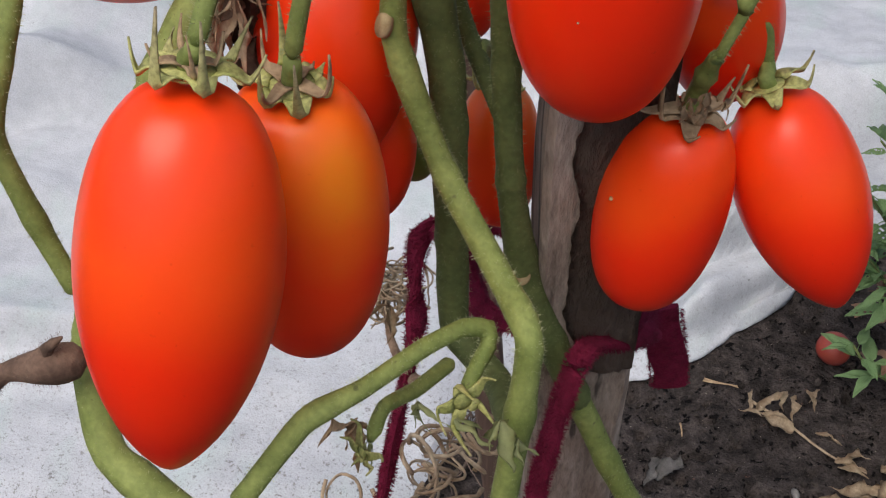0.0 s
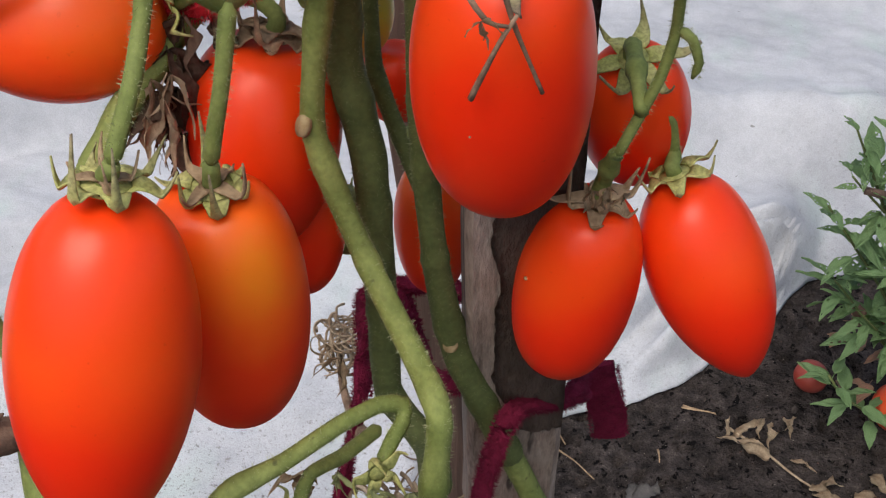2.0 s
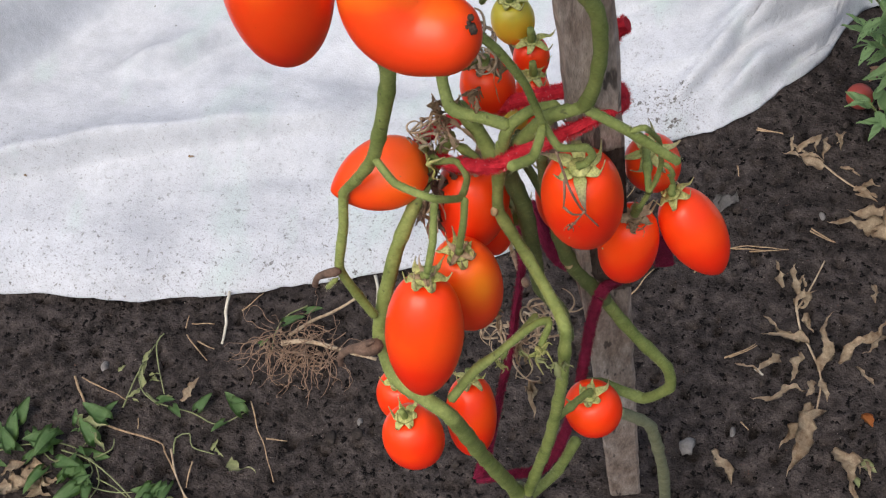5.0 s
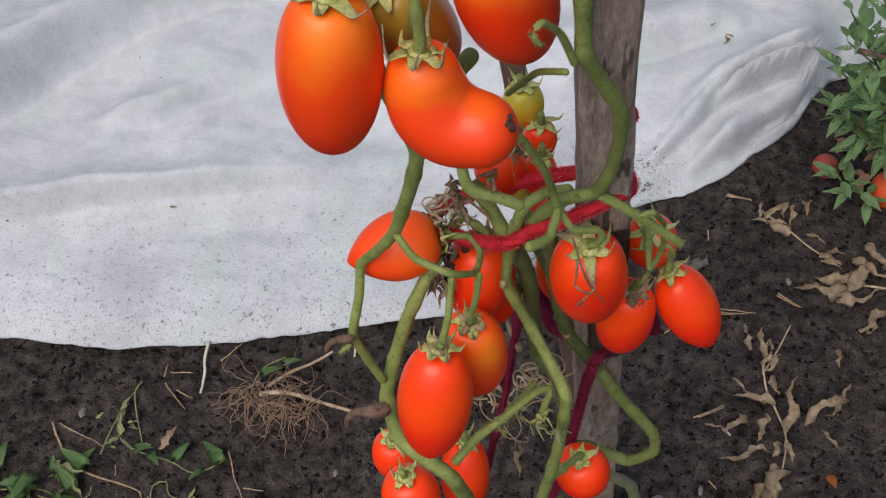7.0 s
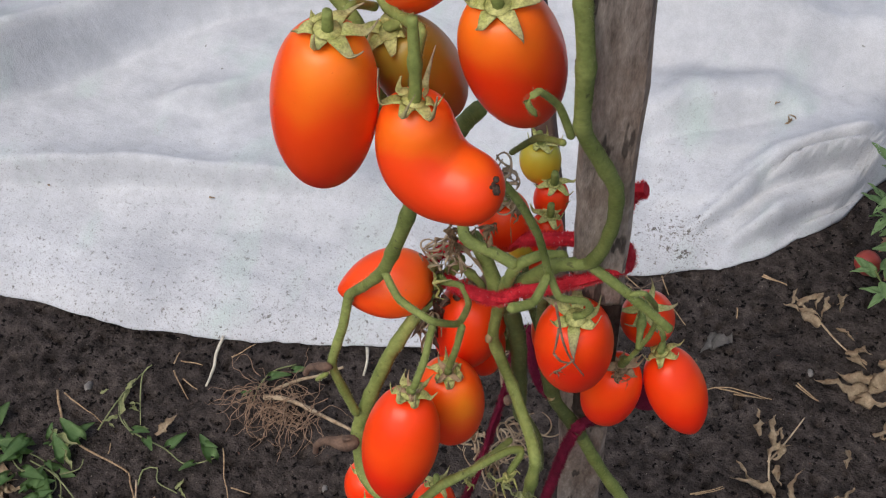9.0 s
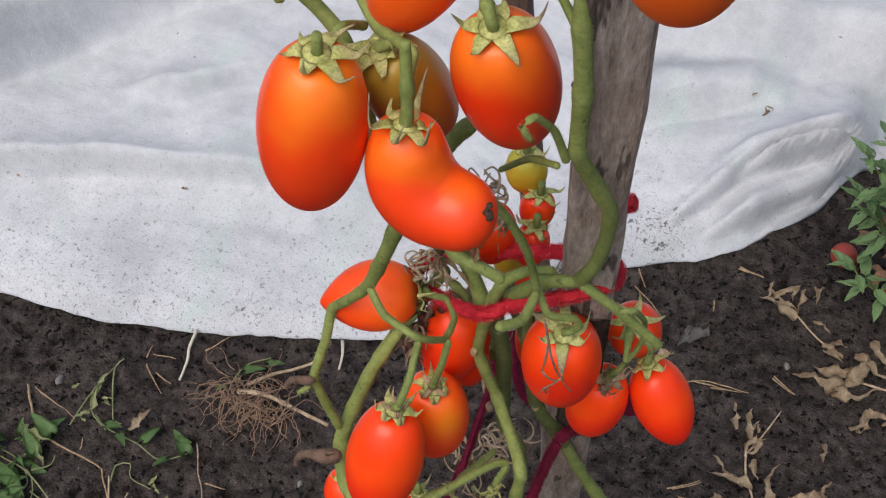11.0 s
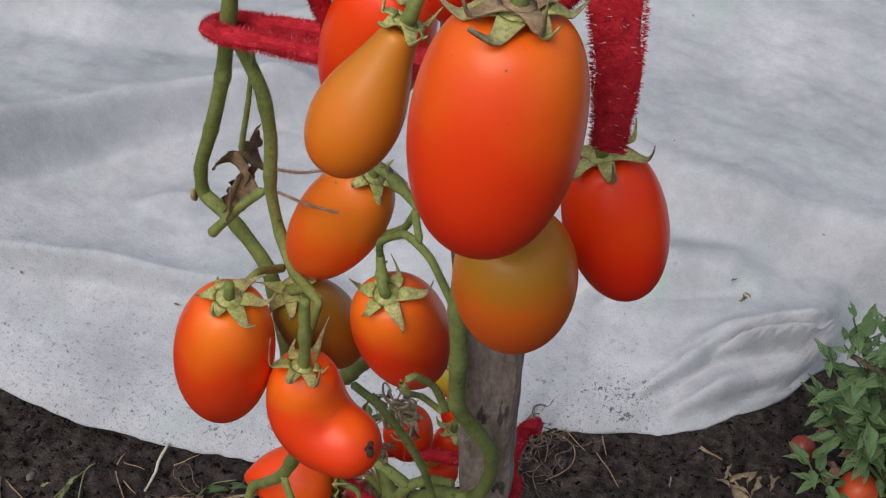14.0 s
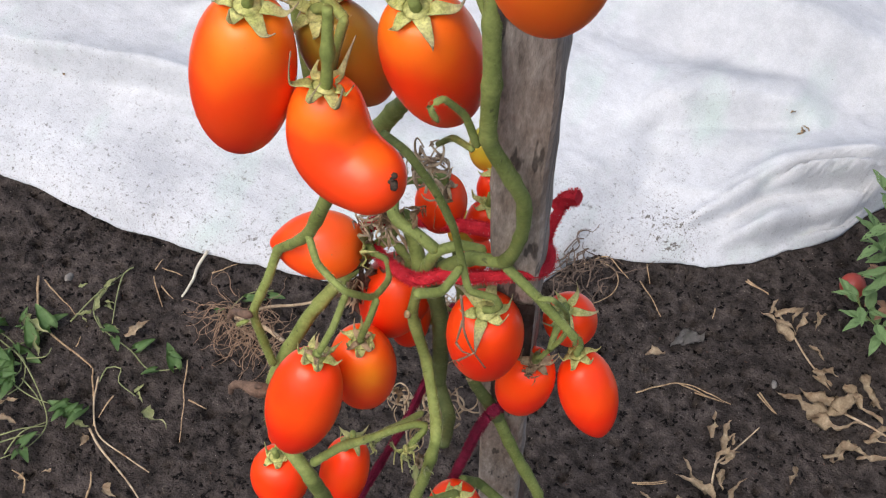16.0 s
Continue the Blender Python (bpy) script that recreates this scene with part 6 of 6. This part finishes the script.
# ---- the leafy plant beside the sheet ----
def eaten_leaf(seed, width, holes):
    """A pointed leaf one metre long along +x, drooping, folded at the midrib, with small holes eaten into it."""
    rng = random.Random(seed)
    bm = bmesh.new()
    n, m, rows = 18, 9, []
    bend, droop = rng.uniform(-0.10, 0.10), rng.uniform(0.10, 0.32)
    for i in range(n + 1):
        t = i / n
        half = width * (math.sin(math.pi * t ** 0.72) ** 0.85 * (1 - 0.25 * t) if 0 < t < 1 else 0.0) + 0.006
        half *= 1 + 0.05 * math.sin(t * 21 + seed)
        rows.append([bm.verts.new((t, bend * t * t + half * (2 * k / (m - 1) - 1), -droop * t * t + 0.28 * half * abs(2 * k / (m - 1) - 1) + 0.02 * math.sin(t * 13 + k + seed))) for k in range(m)])
    faces = [bm.faces.new((a[k], b[k], b[k + 1], a[k + 1])) for a, b in zip(rows, rows[1:]) for k in range(m - 1)]
    inner = [f for i, f in enumerate(faces) if 2 < i // (m - 1) < n - 2 and i % (m - 1) not in (0, 3, 4, m - 2)]
    bmesh.ops.delete(bm, geom=rng.sample(inner, holes), context="FACES")
    stalk = [Vector((-0.28, 0, -0.06)), Vector((-0.12, 0, -0.01)), Vector((0, 0, 0)), Vector((0.5, bend * 0.25, -droop * 0.25 - 0.006))]
    tube(bm, stalk, lambda t: 0.014 * (1.1 - 0.7 * t), 5)
    bmesh.ops.solidify(bm, geom=bm.faces[:], thickness=0.008)
    me = bpy.data.meshes.new("leaf")
    bm.to_mesh(me)
    bm.free()
    me.shade_smooth()
    return me


def leafy_plant():
    base = Vector((0.435, 1.235, 0.0))
    w = empty("leafy_plant", base, "green leafy plant with holed pointed leaves beside the white sheet", "plant")
    rng = random.Random(21)
    reach = [(-0.155, -0.02, 0.40), (-0.120, -0.03, 0.44), (-0.165, -0.02, 0.30), (-0.070, -0.03, 0.47), (-0.020, -0.04, 0.46), (0.03, -0.05, 0.50), (0.08, -0.04, 0.42),
             (0.14, -0.05, 0.44), (0.19, -0.03, 0.36), (-0.125, 0.01, 0.24), (-0.05, -0.06, 0.33), (0.05, -0.07, 0.30), (0.13, -0.07, 0.27), (-0.10, -0.05, 0.36), (-0.140, -0.02, 0.20), (-0.110, -0.03, 0.17), (-0.085, -0.05, 0.25), (-0.150, -0.03, 0.35)]
    ways = []
    for x, y, z in reach:
        root = Vector((rng.uniform(-0.02, 0.06), rng.uniform(-0.01, 0.03), -0.004))
        tip = Vector((x, y, z))
        mid = root.lerp(tip, 0.5) + Vector((rng.uniform(0.0, 0.04), rng.uniform(-0.01, 0.01), rng.uniform(-0.03, 0.02)))
        pts = spline([root, mid, tip], 0.010)
        bm = bmesh.new()
        tube(bm, pts, lambda t: 0.0030 * (1.2 - 0.8 * t), 6, 0.2)
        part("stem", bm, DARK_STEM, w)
        ways.append(pts)
    bm = bmesh.new()
    tube(bm, spline([(0.07, 0.02, 0.0), (0.05, 0.01, 0.16), (0.0, -0.01, 0.28), (-0.08, -0.03, 0.325), (-0.135, -0.03, 0.335)], 0.008), lambda t: 0.0085 * (1.1 - 0.6 * t), 8, 0.3)
    part("branch", bm, WOODY_BROWN, w, "brown woody branch")
    shapes = [eaten_leaf(k + 1, 0.16 + 0.030 * (k % 4), (0, 3, 9, 0, 5, 14)[k % 6]) for k in range(12)]
    for k, me in enumerate(shapes):
        me.materials.append(LEAF)
    for i in range(420):
        pts = ways[i % len(ways)]
        share = 0.30 + 0.70 * rng.random() ** 0.75
        p = pts[min(len(pts) - 1, int(len(pts) * share))]
        ob = new("leaf", shapes[rng.randrange(12)])
        ob.parent = w
        size = rng.uniform(0.022, 0.054) * (0.75 if share > 0.95 else 1.0)
        turn = pose(0, 0, 0, 0, 0, rng.uniform(0, 360)) @ pose(0, 0, 0, rng.uniform(-25, 25), rng.uniform(-40, 25), 0)
        ob.matrix_basis = Matrix.Translation(p) @ turn @ Matrix.Diagonal((size, size, size, 1)) @ pose(0.26, 0, 0.05)
    # a low sprig, and round reddish leaves at the foot
    sprig = spline([(-0.055, -0.045, 0.0), (-0.075, -0.05, 0.035), (-0.105, -0.055, 0.060), (-0.125, -0.05, 0.085)], 0.008)
    bm = bmesh.new()
    tube(bm, sprig, lambda t: 0.0016, 6, 0.2)
    part("stem", bm, DARK_STEM, w)
    for i in range(13):
        ob = new("leaf", shapes[(0, 3, 6, 9)[i % 4]])
        ob.parent = w
        size = rng.uniform(0.028, 0.044)
        ob.matrix_basis = Matrix.Translation(sprig[int((len(sprig) - 1) * (0.25 + 0.75 * i / 12))]) @ pose(0, 0, 0, 0, 0, i * 137.5) @ pose(0, 0, 0, 0, rng.uniform(-30, 5), 0) @ Matrix.Diagonal((size, size, size, 1)) @ pose(0.26, 0, 0.05)
    ruddy = [eaten_leaf(40 + k, 0.30, 0) for k in range(3)]
    for me in ruddy:
        me.materials.append(RUDDY)
    for i in range(16):
        ob = new("leaf", ruddy[i % 3])
        ob.parent = w
        size = rng.uniform(0.026, 0.040)
        ob.matrix_basis = Matrix.Translation((rng.uniform(-0.115, -0.05), rng.uniform(-0.02, 0.02), rng.uniform(0.03, 0.15))) @ pose(0, 0, 0, 0, 0, rng.uniform(0, 360)) @ pose(0, 0, 0, rng.uniform(-20, 20), rng.uniform(-40, 30), 0) @ Matrix.Diagonal((size, size, size, 1))
    return w


WOODY_BROWN = plain("brown_branch", (0.10, 0.062, 0.045), (0.24, 0.155, 0.115), 60, 0.85, 0.5, 0.002, fine=400)
RUDDY = plain("reddish_leaf", (0.22, 0.20, 0.09), (0.46, 0.17, 0.13), 28, 0.65, 0.35, 0.002, fine=260)
leafy_plant()


def litter(at, size, n, seed):
    """Dry plant scraps on the sheet."""
    w = empty("plant_litter", (*at, sheet_height(*at, at[1] - hem(at[0])) + 0.003), "dry brown plant scraps lying on the white sheet", "litter", "litter on the sheet")
    rng = random.Random(seed)
    for k in range(n):
        ob = part("scrap", leaf_mesh(size * rng.uniform(0.3, 1.5), rng.uniform(0.12, 0.4), 0.4, rng.randrange(900), 0, 0.14), rng.choice((HUSK, DRY, HUSK)), w)
        ob.matrix_basis = Matrix.Translation((rng.gauss(0, size * 0.7), rng.gauss(0, size * 0.7), 0)) @ pose(0, 0, 0, rng.uniform(-20, 20), 0, rng.uniform(0, 360))


litter((0.117, 1.424), 0.016, 8, 1)
litter((0.085, 1.431), 0.008, 2, 2)
litter((0.089, 1.264), 0.006, 2, 3)
litter((-0.826, 1.026), 0.011, 1, 4)
litter((-0.703, 0.959), 0.010, 1, 5)
litter((-0.949, 0.879), 0.006, 1, 6)
for at, r, mat, label in (((0.400, 1.215), 0.030, FALLEN, "round orange-red tomato lying on the soil"), ((0.300, 1.245), 0.020, DULL, "small dull red tomato lying on the soil"), ((0.462, 1.215), 0.022, YELLOW, "small yellow tomato lying on the soil")):
    ob = mesh_object("tomato", fruit_mesh(r, r * 1.9, 0.0, 0.0, 0.03, random.Random(3), 0.2), mat)
    ob.matrix_world = Matrix.Translation((*at, lift(*at) + r * 0.75)) @ pose(0, 0, 0, 70, 20, 40) @ pose(0, 0, r * 0.95)
    tagged(ob, label, "tomato", "tomatoes on the ground")
